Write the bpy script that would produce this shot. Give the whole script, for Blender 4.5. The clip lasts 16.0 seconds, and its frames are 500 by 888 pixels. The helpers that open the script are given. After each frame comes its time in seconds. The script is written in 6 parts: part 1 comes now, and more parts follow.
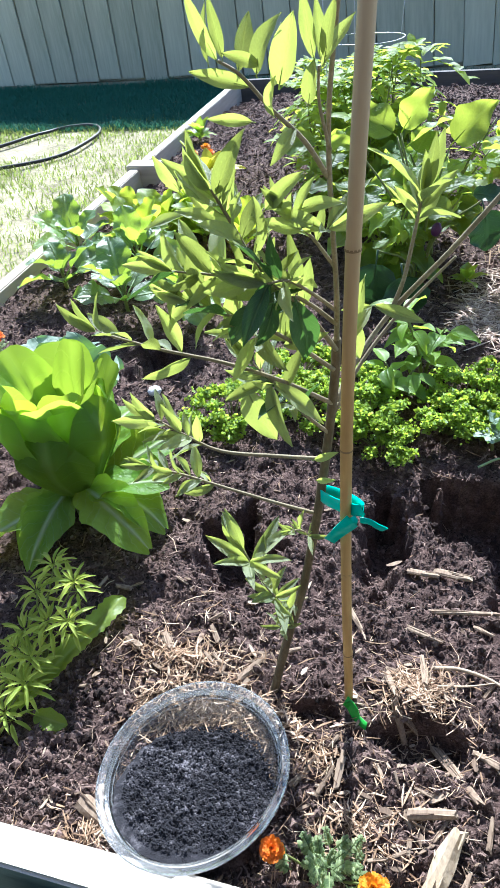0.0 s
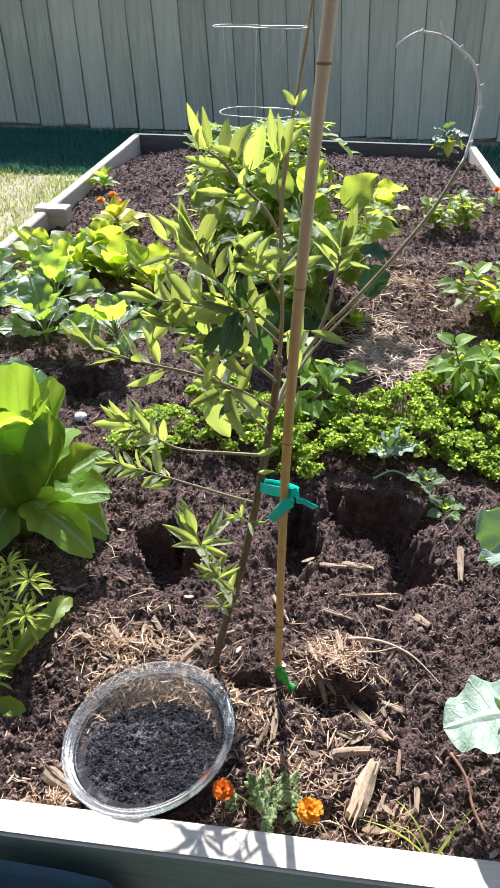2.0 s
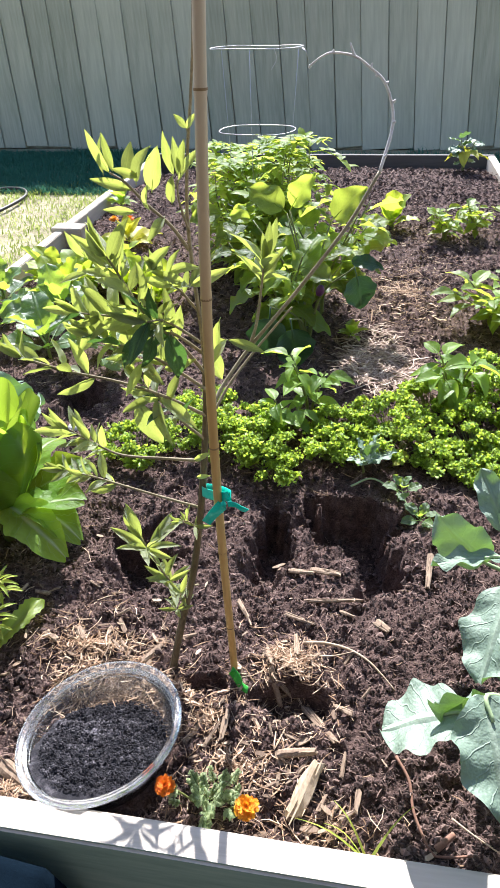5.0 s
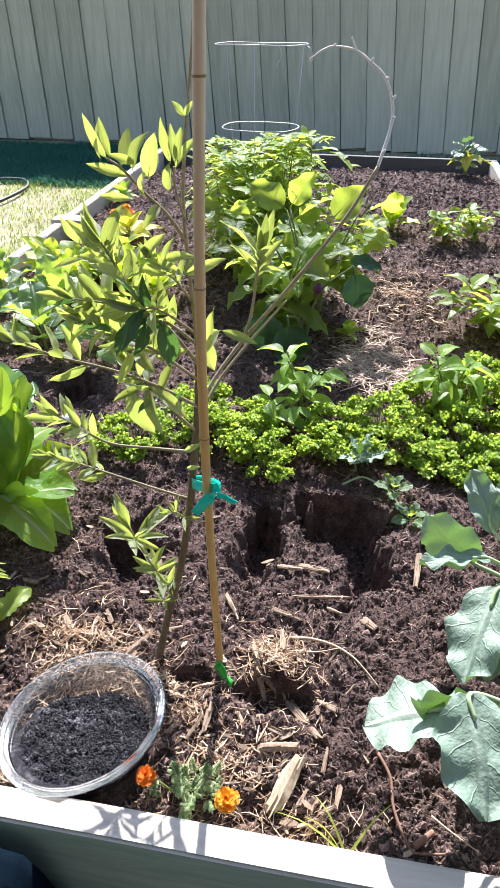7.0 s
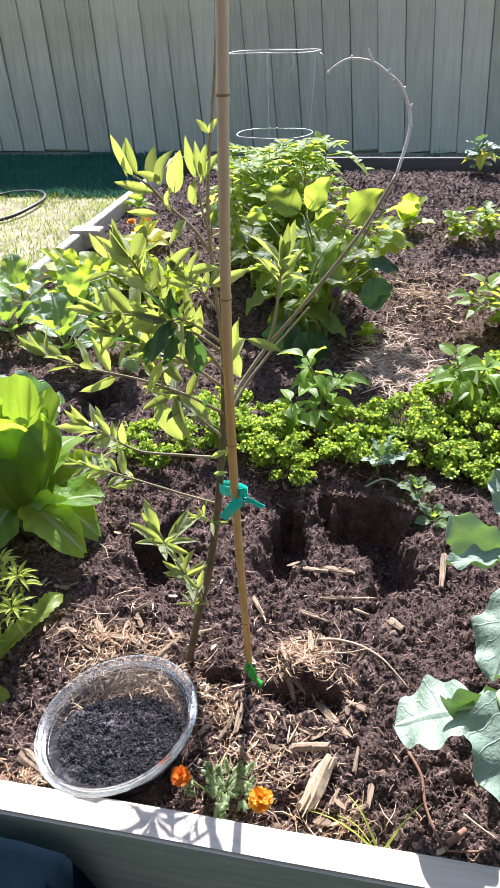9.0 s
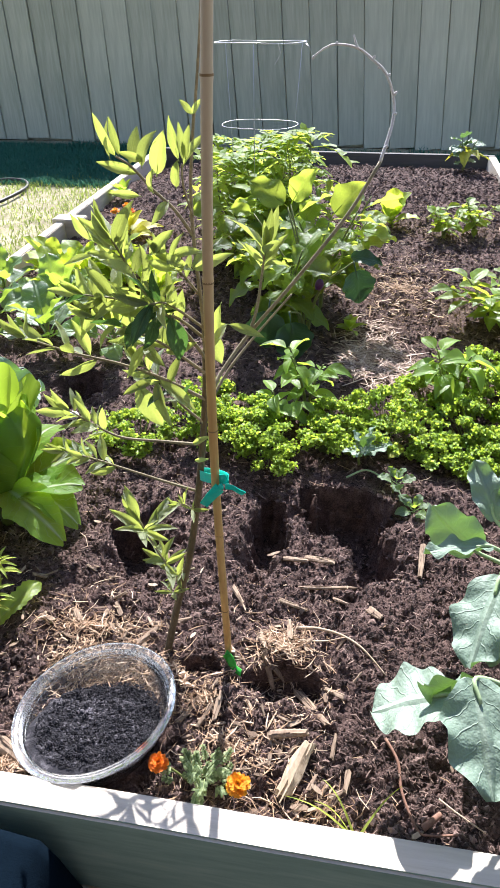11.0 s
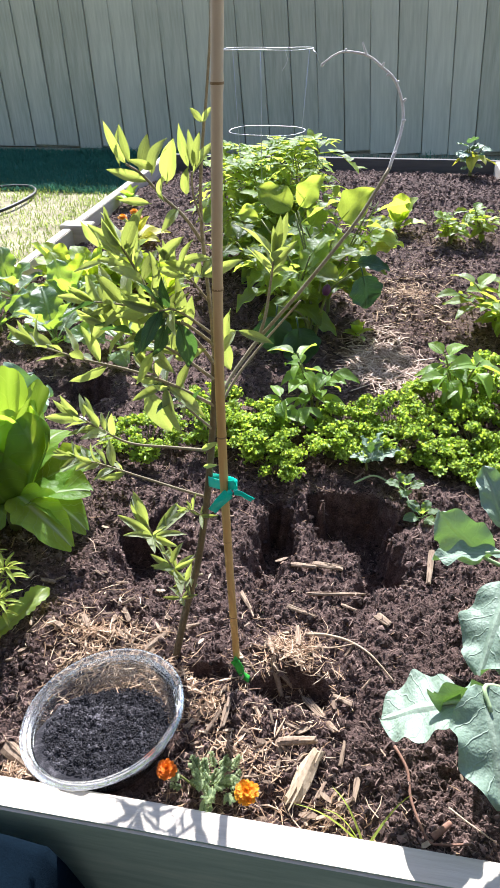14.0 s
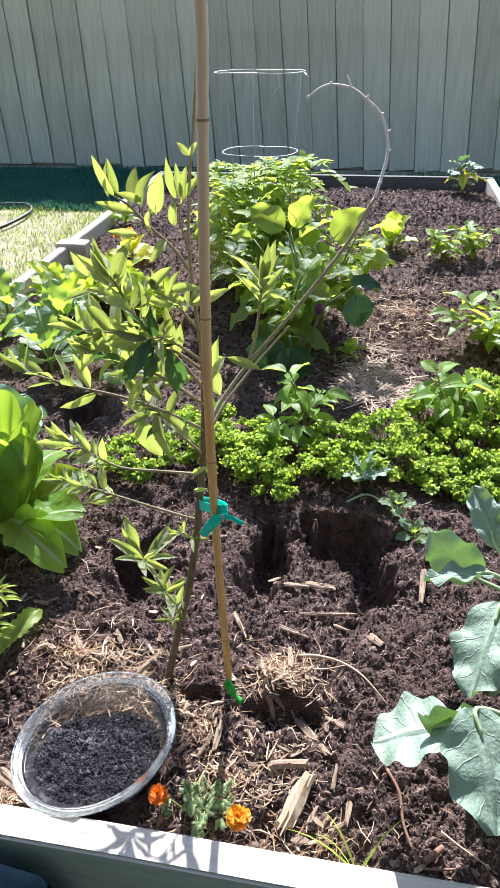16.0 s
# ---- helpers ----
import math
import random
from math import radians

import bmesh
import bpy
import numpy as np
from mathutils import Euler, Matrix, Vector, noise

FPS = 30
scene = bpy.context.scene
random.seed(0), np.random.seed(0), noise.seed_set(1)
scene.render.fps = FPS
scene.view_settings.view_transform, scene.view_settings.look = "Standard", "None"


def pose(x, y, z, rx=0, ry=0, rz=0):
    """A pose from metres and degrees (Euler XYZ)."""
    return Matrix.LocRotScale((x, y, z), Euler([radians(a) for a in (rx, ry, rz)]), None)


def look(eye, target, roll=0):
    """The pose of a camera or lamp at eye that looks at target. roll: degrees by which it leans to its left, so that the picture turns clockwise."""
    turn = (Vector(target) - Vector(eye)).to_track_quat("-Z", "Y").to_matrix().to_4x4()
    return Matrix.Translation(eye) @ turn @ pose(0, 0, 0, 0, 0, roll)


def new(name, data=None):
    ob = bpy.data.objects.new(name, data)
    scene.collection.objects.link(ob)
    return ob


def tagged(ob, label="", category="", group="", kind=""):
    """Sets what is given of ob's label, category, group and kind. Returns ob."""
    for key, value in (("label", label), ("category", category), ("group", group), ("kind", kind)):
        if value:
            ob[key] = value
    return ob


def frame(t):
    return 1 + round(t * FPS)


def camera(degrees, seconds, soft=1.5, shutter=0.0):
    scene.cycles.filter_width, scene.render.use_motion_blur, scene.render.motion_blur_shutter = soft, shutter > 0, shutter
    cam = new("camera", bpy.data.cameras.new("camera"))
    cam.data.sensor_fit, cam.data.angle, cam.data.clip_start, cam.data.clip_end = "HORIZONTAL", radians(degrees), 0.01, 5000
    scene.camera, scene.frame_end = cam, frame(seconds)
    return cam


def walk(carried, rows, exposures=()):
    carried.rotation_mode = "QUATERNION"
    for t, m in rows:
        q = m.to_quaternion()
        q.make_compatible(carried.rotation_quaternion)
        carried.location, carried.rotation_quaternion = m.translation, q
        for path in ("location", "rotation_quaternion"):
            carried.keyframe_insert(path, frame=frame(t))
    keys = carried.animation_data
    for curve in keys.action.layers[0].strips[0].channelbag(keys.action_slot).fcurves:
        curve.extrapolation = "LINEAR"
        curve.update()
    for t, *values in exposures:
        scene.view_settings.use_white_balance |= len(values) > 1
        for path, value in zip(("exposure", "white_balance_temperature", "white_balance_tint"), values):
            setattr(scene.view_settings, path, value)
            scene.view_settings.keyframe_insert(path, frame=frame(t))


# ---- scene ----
cam = camera(41.8, 16.0, 1.2)
PATH = [
    (0, (0.513, 0.276, 0.907), (0.016, 1.736, -0.366), -6.5),
    (0.5, (0.514, 0.235, 0.956), (0.013, 1.782, -0.207), -5.8),
    (0.6, (0.509, 0.19, 0.961), (0.024, 1.749, -0.195), -4.2),
    (1, (0.451, 0.159, 0.955), (0.014, 1.706, -0.235), -3.4),
    (1.5, (0.429, 0.105, 0.935), (0.209, 1.653, -0.312), -1.1),
    (2, (0.469, 0.1, 0.971), (0.299, 1.703, -0.213), 0.8),
    (2.3, (0.522, 0.105, 0.982), (0.34, 1.703, -0.208), 0.4),
    (2.5, (0.558, 0.108, 0.984), (0.337, 1.698, -0.209), -1.7),
    (3, (0.622, 0.101, 0.979), (0.353, 1.698, -0.194), -1.5),
    (3.5, (0.648, 0.112, 0.975), (0.393, 1.705, -0.206), -3.7),
    (4, (0.637, 0.116, 0.98), (0.344, 1.708, -0.195), -3.8),
    (4.2, (0.628, 0.11, 0.981), (0.329, 1.717, -0.171), -3.5),
    (6.3, (0.614, 0.081, 0.97), (0.35, 1.692, -0.185), 1.0),
    (6.5, (0.615, 0.084, 0.965), (0.353, 1.684, -0.205), 1.1),
    (7, (0.625, 0.084, 0.972), (0.341, 1.694, -0.18), -0.1),
    (7.5, (0.616, 0.077, 0.966), (0.301, 1.668, -0.203), -1.3),
    (8, (0.62, 0.082, 0.973), (0.318, 1.681, -0.191), -1.5),
    (8.5, (0.61, 0.075, 0.986), (0.287, 1.694, -0.143), -1.5),
    (9, (0.616, 0.069, 0.985), (0.278, 1.675, -0.158), -2.4),
    (9.5, (0.626, 0.066, 0.988), (0.314, 1.684, -0.146), -2.0),
    (9.7, (0.619, 0.057, 0.98), (0.33, 1.676, -0.158), -0.5),
    (12, (0.619, 0.07, 0.974), (0.333, 1.67, -0.191), -1.1),
    (12.5, (0.62, 0.071, 0.98), (0.33, 1.682, -0.169), -1.2),
    (13, (0.623, 0.068, 0.979), (0.336, 1.676, -0.175), -1.3),
    (13.5, (0.62, 0.064, 0.975), (0.326, 1.671, -0.18), -1.2),
    (14, (0.615, 0.064, 0.976), (0.311, 1.676, -0.168), -1.1),
    (14.5, (0.623, 0.071, 0.979), (0.342, 1.691, -0.159), -0.8),
    (15, (0.625, 0.075, 0.983), (0.334, 1.685, -0.167), -1.4),
    (15.5, (0.625, 0.069, 0.991), (0.318, 1.699, -0.126), -1.5),
    (16, (0.625, 0.069, 0.993), (0.326, 1.704, -0.119), -1.2),
]
walk(cam, [(t, look(eye, target, roll)) for t, eye, target, roll in PATH],
     [(0.0, 1.46, 5330, 9), (1.0, 1.5, 5450, 11), (1.5, 1.29, 5750, 12), (2.0, 1.22, 5920, 14), (2.5, 1.34, 6000, 15), (6.5, 1.48, 5900, 16), (7.0, 1.50, 5900, 16), (8.0, 1.40, 5930, 17), (12.5, 1.40, 5900, 16), (16.0, 1.40, 5800, 14)])

# ---------------------------------------------------------------- light
SUN_EL, SUN_AZ = radians(40.5), radians(8.5)      # azimuth: from +y towards -x
to_sun = Vector((-math.sin(SUN_AZ) * math.cos(SUN_EL), math.cos(SUN_AZ) * math.cos(SUN_EL), math.sin(SUN_EL)))
world = bpy.data.worlds.new("sky")
scene.world = world
world.use_nodes = True
wn = world.node_tree
sky = wn.nodes.new("ShaderNodeTexSky")
sky.sky_type, sky.sun_disc = "NISHITA", False
sky.sun_elevation, sky.sun_rotation = SUN_EL, -SUN_AZ
wn.links.new(sky.outputs["Color"], wn.nodes["Background"].inputs["Color"])
wn.nodes["Background"].inputs["Strength"].default_value = 0.098
sun = new("sun", bpy.data.lights.new("sun", "SUN"))
sun.data.energy, sun.data.angle, sun.data.color = 5.3, radians(0.55), (1.0, 0.95, 0.87)
sun.matrix_world = look(to_sun * 30, (0, 0, 0))


# ---------------------------------------------------------------- material tools
def material(name):
    m = bpy.data.materials.new(name)
    m.use_nodes = True
    t = m.node_tree
    return m, t, t.nodes["Principled BSDF"]


def put(t, kind, **values):
    n = t.nodes.new(kind)
    for k, v in values.items():
        n.inputs[k.replace("_", " ")].default_value = v
    return n


def ramp(t, factor, stops):
    n = t.nodes.new("ShaderNodeValToRGB")
    e = n.color_ramp.elements
    while len(e) < len(stops):
        e.new(0.5)
    for el, (p, c) in zip(e, stops):
        el.position, el.color = p, (*c, 1)
    t.links.new(factor, n.inputs["Fac"])
    return n.outputs["Color"]


def mixed(t, factor, a, b, blend="MIX"):
    n = t.nodes.new("ShaderNodeMix")
    n.data_type, n.blend_type = "RGBA", blend
    for sock, v in ((n.inputs["Factor"], factor), (n.inputs["A"], a), (n.inputs["B"], b)):
        if isinstance(v, (int, float)):
            sock.default_value = v
        elif isinstance(v, tuple):
            sock.default_value = (*v, 1)
        else:
            t.links.new(v, sock)
    return n.outputs["Result"]


def coords(t, scale=(1, 1, 1), kind="Object"):
    c = t.nodes.new("ShaderNodeTexCoord")
    m = t.nodes.new("ShaderNodeMapping")
    m.inputs["Scale"].default_value = scale
    t.links.new(c.outputs[kind], m.inputs["Vector"])
    return m.outputs["Vector"]


def noise_tex(t, vector, scale, detail=4.0, rough=0.6):
    n = put(t, "ShaderNodeTexNoise", Scale=scale, Detail=detail, Roughness=rough)
    t.links.new(vector, n.inputs["Vector"])
    return n.outputs["Fac"]


def bump(t, b, height, strength, distance):
    n = put(t, "ShaderNodeBump", Strength=strength, Distance=distance)
    t.links.new(height, n.inputs["Height"])
    t.links.new(n.outputs["Normal"], b.inputs["Normal"])


def leaf_material(name, dark, light, through_colour, thin=0.5, rough=0.42, vein=(0.3, 0.4, 0.12), vein_amount=0.5, island=False, crease=60.0, relief=0.0025, ribs=0.5, pairs=58.0, gloss=0.5):
    """A leaf: a waxy surface, with daylight coming through the blade. UV runs along and across the blade."""
    m, t, b = material(name)
    uv = t.nodes.new("ShaderNodeTexCoord").outputs["UV"]
    sep = t.nodes.new("ShaderNodeSeparateXYZ")
    t.links.new(uv, sep.inputs["Vector"])
    across = t.nodes.new("ShaderNodeMath"); across.operation = "ABSOLUTE"
    sub = t.nodes.new("ShaderNodeMath"); sub.operation = "SUBTRACT"; sub.inputs[1].default_value = 0.5
    t.links.new(sep.outputs["X"], sub.inputs[0]); t.links.new(sub.outputs[0], across.inputs[0])
    mid = ramp(t, across.outputs[0], [(0.0, (1, 1, 1)), (0.035, (0.6, 0.6, 0.6)), (0.075, (0, 0, 0))])
    # side veins: slanting waves
    mul = t.nodes.new("ShaderNodeMath"); mul.operation = "MULTIPLY_ADD"; mul.inputs[1].default_value = -0.55
    t.links.new(across.outputs[0], mul.inputs[0]); t.links.new(sep.outputs["Y"], mul.inputs[2])
    sn = t.nodes.new("ShaderNodeMath"); sn.operation = "MULTIPLY"; sn.inputs[1].default_value = pairs
    v = coords(t)
    warp = t.nodes.new("ShaderNodeMath"); warp.operation = "MULTIPLY_ADD"; warp.inputs[1].default_value = 0.16
    t.links.new(noise_tex(t, v, 5.0, 2.0), warp.inputs[0]); t.links.new(mul.outputs[0], warp.inputs[2])
    t.links.new(warp.outputs[0], sn.inputs[0])
    si = t.nodes.new("ShaderNodeMath"); si.operation = "SINE"; t.links.new(sn.outputs[0], si.inputs[0])
    side = ramp(t, si.outputs[0], [(0.94, (0, 0, 0)), (1.0, (ribs,) * 3)])
    veins = mixed(t, 1.0, mid, side, "LIGHTEN")
    if island:
        rnd = t.nodes.new("ShaderNodeNewGeometry").outputs["Random Per Island"]
    else:
        rnd = t.nodes.new("ShaderNodeObjectInfo").outputs["Random"]
    blotch = noise_tex(t, v, 22.0, 3.0)
    half = t.nodes.new("ShaderNodeMath"); half.operation = "MULTIPLY_ADD"; half.inputs[1].default_value = 0.75
    t.links.new(rnd, half.inputs[0])
    bl = t.nodes.new("ShaderNodeMath"); bl.operation = "MULTIPLY"; bl.inputs[1].default_value = 0.3
    t.links.new(blotch, bl.inputs[0]); t.links.new(bl.outputs[0], half.inputs[2])
    col = ramp(t, half.outputs[0], [(0.15, dark), (0.85, light)])
    vf = t.nodes.new("ShaderNodeMath"); vf.operation = "MULTIPLY"; vf.inputs[1].default_value = vein_amount
    t.links.new(veins, vf.inputs[0])
    col2 = mixed(t, vf.outputs[0], col, vein)
    t.links.new(col2, b.inputs["Base Color"])
    b.inputs["Roughness"].default_value = rough
    b.inputs["Specular IOR Level"].default_value = gloss
    crinkle = mixed(t, 0.5, veins, noise_tex(t, v, crease, 2.0), "ADD")
    bump(t, b, crinkle, 0.5, relief)
    tr = t.nodes.new("ShaderNodeBsdfTranslucent")
    back = mixed(t, half.outputs[0], tuple(c * 0.48 for c in through_colour), tuple(min(1.0, c * 1.2) for c in through_colour))
    back2 = mixed(t, vf.outputs[0], back, tuple(min(1, c * 0.8) for c in through_colour))
    t.links.new(back2, tr.inputs["Color"])
    mx = t.nodes.new("ShaderNodeMixShader"); mx.inputs[0].default_value = thin
    t.links.new(b.outputs[0], mx.inputs[1]); t.links.new(tr.outputs[0], mx.inputs[2])
    t.links.new(mx.outputs[0], t.nodes["Material Output"].inputs["Surface"])
    return m


def plain(name, stops, scale, rough=0.8, bump_by=0.0, bump_scale=60.0, stretch=(1, 1, 1), per="none", metal=0.0, spread=0.35):
    """A matt surface whose colour wanders at two scales and, if asked, from piece to piece."""
    m, t, b = material(name)
    v = coords(t, stretch)
    a = noise_tex(t, v, scale, 5.0, 0.65)
    c = noise_tex(t, v, scale * 9.0, 3.0, 0.6)
    mean = t.nodes.new("ShaderNodeMath"); mean.operation = "MULTIPLY_ADD"; mean.inputs[1].default_value = 0.45
    t.links.new(c, mean.inputs[0])
    part_a = t.nodes.new("ShaderNodeMath"); part_a.operation = "MULTIPLY"; part_a.inputs[1].default_value = 0.55
    t.links.new(a, part_a.inputs[0]); t.links.new(part_a.outputs[0], mean.inputs[2])
    fac = mean.outputs[0]
    if per != "none":
        rnd = (t.nodes.new("ShaderNodeObjectInfo").outputs["Random"] if per == "object"
               else t.nodes.new("ShaderNodeNewGeometry").outputs["Random Per Island"])
        sh = t.nodes.new("ShaderNodeMath"); sh.operation = "MULTIPLY_ADD"; sh.inputs[1].default_value = spread
        t.links.new(rnd, sh.inputs[0])
        off = t.nodes.new("ShaderNodeMath"); off.operation = "SUBTRACT"; off.inputs[1].default_value = spread / 2
        t.links.new(fac, off.inputs[0]); t.links.new(off.outputs[0], sh.inputs[2])
        fac = sh.outputs[0]
    t.links.new(ramp(t, fac, stops), b.inputs["Base Color"])
    b.inputs["Roughness"].default_value, b.inputs["Metallic"].default_value = rough, metal
    b.inputs["Specular IOR Level"].default_value = 0.3
    if bump_by:
        bump(t, b, noise_tex(t, v, bump_scale, 6.0, 0.7), 0.8, bump_by)
    return m


# ---------------------------------------------------------------- materials
M = {}
M["soil"] = plain("soil", [(0.30, (0.016, 0.011, 0.009)), (0.45, (0.070, 0.043, 0.036)), (0.57, (0.155, 0.100, 0.083)), (0.72, (0.31, 0.23, 0.195))], 30.0, 0.95, 0.012, 210.0)
M["clod"] = plain("clod", [(0.2, (0.010, 0.007, 0.006)), (0.5, (0.078, 0.050, 0.041)), (0.8, (0.24, 0.165, 0.138))], 40.0, 0.95, 0.002, 300.0, per="island", spread=0.5)
M["chip"] = plain("wood chip", [(0.15, (0.065, 0.045, 0.032)), (0.42, (0.18, 0.125, 0.085)), (0.62, (0.32, 0.24, 0.165)), (0.95, (0.50, 0.405, 0.30))], 30.0, 0.9, 0.001, 200.0, (1, 0.15, 1), per="island", spread=0.55)
M["straw"] = plain("straw", [(0.15, (0.13, 0.075, 0.042)), (0.5, (0.36, 0.235, 0.14)), (0.85, (0.68, 0.52, 0.36))], 30.0, 0.8, per="island", spread=0.6)
M["pale_straw"] = plain("matted pale straw", [(0.15, (0.13, 0.085, 0.06)), (0.5, (0.40, 0.29, 0.22)), (0.85, (0.70, 0.58, 0.47))], 30.0, 0.8, per="island", spread=0.6)
M["fibre"] = plain("soil fibre", [(0.15, (0.02, 0.013, 0.011)), (0.5, (0.090, 0.058, 0.048)), (0.85, (0.25, 0.175, 0.14))], 30.0, 0.9, per="island", spread=0.8)
# grass by the fence: shade put into a dark bluish green
M["grass_shade"] = leaf_material("shade-toned grass blade", (0.045, 0.165, 0.115), (0.075, 0.225, 0.150), (0.09, 0.26, 0.14), 0.25, 0.8, vein_amount=0.0, island=True, gloss=0.1)
M["paver"] = plain("dark paving", [(0.25, (0.022, 0.023, 0.026)), (0.75, (0.06, 0.06, 0.062))], 12.0, 0.85, 0.001, 120.0)
M["dark_wall"] = plain("dark sky-blocking wall", [(0.25, (0.05, 0.045, 0.04)), (0.75, (0.085, 0.078, 0.07))], 6.0, 0.8)
M["chunk"] = plain("pale wood", [(0.25, (0.22, 0.155, 0.09)), (0.5, (0.44, 0.345, 0.23)), (0.75, (0.60, 0.51, 0.38))], 25.0, 0.85, 0.004, 90.0, (1, 0.12, 1))
M["timber"] = plain("sleeper timber", [(0.25, (0.33, 0.29, 0.23)), (0.5, (0.52, 0.47, 0.39)), (0.75, (0.64, 0.60, 0.52))], 7.0, 0.75, 0.0015, 70.0, (0.08, 1, 1))
M["timber_y"] = plain("sleeper timber along", [(0.25, (0.33, 0.29, 0.23)), (0.5, (0.52, 0.47, 0.39)), (0.75, (0.64, 0.60, 0.52))], 7.0, 0.75, 0.0015, 70.0, (1, 0.08, 1))
# front sleeper face: shade put into a darker, greener timber colour
M["timber_front_shade"] = plain("shade-toned sleeper side", [(0.25, (0.15, 0.24, 0.19)), (0.5, (0.26, 0.36, 0.295)), (0.75, (0.39, 0.48, 0.39))], 7.0, 0.9, 0.0015, 70.0, (0.15, 1, 1))
# back sleeper: darker copy of the timber, shade put into its colour
M["timber_shade"] = plain("shade-toned timber", [(0.25, (0.06, 0.058, 0.055)), (0.75, (0.14, 0.135, 0.125))], 7.0, 0.8, 0.0015, 70.0, (0.08, 1, 1))
M["limb"] = plain("young limb bark", [(0.25, (0.13, 0.105, 0.055)), (0.5, (0.25, 0.21, 0.12)), (0.8, (0.42, 0.38, 0.26))], 40.0, 0.7, 0.0008, 160.0)
M["paling"] = plain("fence paling", [(0.2, (0.30, 0.315, 0.235)), (0.5, (0.49, 0.50, 0.385)), (0.8, (0.65, 0.655, 0.52))], 5.0, 0.85, 0.001, 60.0, (1, 1, 0.09), per="object", spread=0.26)
M["lawn"] = plain("lawn ground", [(0.30, (0.10, 0.085, 0.05)), (0.48, (0.30, 0.265, 0.16)), (0.70, (0.56, 0.50, 0.34))], 5.0, 0.95, 0.004, 90.0)
M["grass"] = leaf_material("grass blade", (0.10, 0.17, 0.03), (0.37, 0.39, 0.14), (0.46, 0.58, 0.12), 0.42, 0.7, vein_amount=0.0, island=True, gloss=0.15)
M["hose"] = plain("garden hose", [(0.3, (0.018, 0.02, 0.018)), (0.7, (0.05, 0.05, 0.045))], 30.0, 0.5)
M["bamboo"] = plain("bamboo", [(0.2, (0.30, 0.165, 0.05)), (0.5, (0.50, 0.31, 0.105)), (0.8, (0.66, 0.46, 0.20))], 14.0, 0.5, 0.0006, 60.0, (1, 1, 0.1))
def hazed_top(m):
    """Flare haze put into the colour: the cane's upper end fades to grey tan."""
    t = m.node_tree
    b = t.nodes["Principled BSDF"]
    base = b.inputs["Base Color"].links[0].from_socket
    sep = t.nodes.new("ShaderNodeSeparateXYZ")
    t.links.new(coords(t), sep.inputs["Vector"])
    t.links.new(mixed(t, ramp(t, sep.outputs["Z"], [(0.58, (0, 0, 0)), (0.95, (0.75, 0.75, 0.75))]), base, (0.50, 0.445, 0.34)), b.inputs["Base Color"])


hazed_top(M["bamboo"])
M["bamboo_node"] = plain("bamboo node", [(0.2, (0.15, 0.09, 0.035)), (0.8, (0.30, 0.20, 0.09))], 30.0, 0.6)
M["bark"] = plain("sapling bark", [(0.25, (0.055, 0.040, 0.022)), (0.5, (0.125, 0.095, 0.05)), (0.8, (0.23, 0.19, 0.11))], 30.0, 0.75, 0.001, 160.0, (1, 1, 0.35))
M["green_stem"] = plain("green stem", [(0.25, (0.10, 0.13, 0.03)), (0.75, (0.25, 0.27, 0.09))], 30.0, 0.6)
M["dry_twig"] = plain("dry pale twig", [(0.25, (0.42, 0.39, 0.36)), (0.5, (0.64, 0.61, 0.57)), (0.8, (0.80, 0.78, 0.74))], 60.0, 0.6, 0.0006, 250.0)
M["red_stick"] = plain("brown stick", [(0.25, (0.13, 0.065, 0.045)), (0.75, (0.32, 0.18, 0.12))], 40.0, 0.8)
M["tie"] = plain("teal plastic tie", [(0.2, (0.0, 0.40, 0.29)), (0.8, (0.02, 0.60, 0.46))], 40.0, 0.3)
M["green_plastic"] = plain("green plastic", [(0.2, (0.02, 0.24, 0.02)), (0.8, (0.06, 0.42, 0.05))], 40.0, 0.35)
M["wire"] = plain("galvanised wire", [(0.2, (0.35, 0.35, 0.36)), (0.8, (0.6, 0.6, 0.6))], 40.0, 0.4, metal=0.7)
M["leaf"] = leaf_material("sapling leaf", (0.11, 0.15, 0.075), (0.28, 0.32, 0.18), (0.56, 0.66, 0.11), 0.44, 0.46, (0.45, 0.52, 0.28), 0.25, relief=0.004, gloss=0.6)
# darker copy of the sapling leaf; the crown's shade is in its colour
M["leaf_shade"] = leaf_material("shade-toned sapling leaf", (0.018, 0.055, 0.02), (0.045, 0.105, 0.035), (0.12, 0.26, 0.04), 0.3, 0.4, vein_amount=0.25)
M["lettuce"] = leaf_material("lettuce leaf", (0.10, 0.21, 0.025), (0.17, 0.30, 0.045), (0.50, 0.70, 0.05), 0.60, 0.45, (0.5, 0.62, 0.3), 0.35, crease=30.0, relief=0.006, ribs=0.3, pairs=44.0)
M["lettuce_out"] = leaf_material("outer lettuce leaf", (0.10, 0.22, 0.025), (0.22, 0.38, 0.06), (0.66, 0.86, 0.06), 0.54, 0.46, (0.66, 0.74, 0.5), 0.8, crease=16.0, relief=0.014, ribs=0.3, pairs=48.0, gloss=0.25)
M["lettuce_front"] = leaf_material("thick outer heart leaf", (0.09, 0.18, 0.02), (0.16, 0.28, 0.04), (0.66, 0.84, 0.05), 0.58, 0.5, (0.36, 0.46, 0.16), 0.45, crease=30.0, relief=0.006, ribs=0.25, pairs=44.0, gloss=0.3)
M["brassica"] = leaf_material("brassica leaf", (0.155, 0.225, 0.16), (0.25, 0.325, 0.245), (0.26, 0.50, 0.06), 0.16, 0.56, (0.40, 0.48, 0.36), 0.35, crease=14.0, relief=0.012, ribs=0.22, pairs=34.0, gloss=0.4)
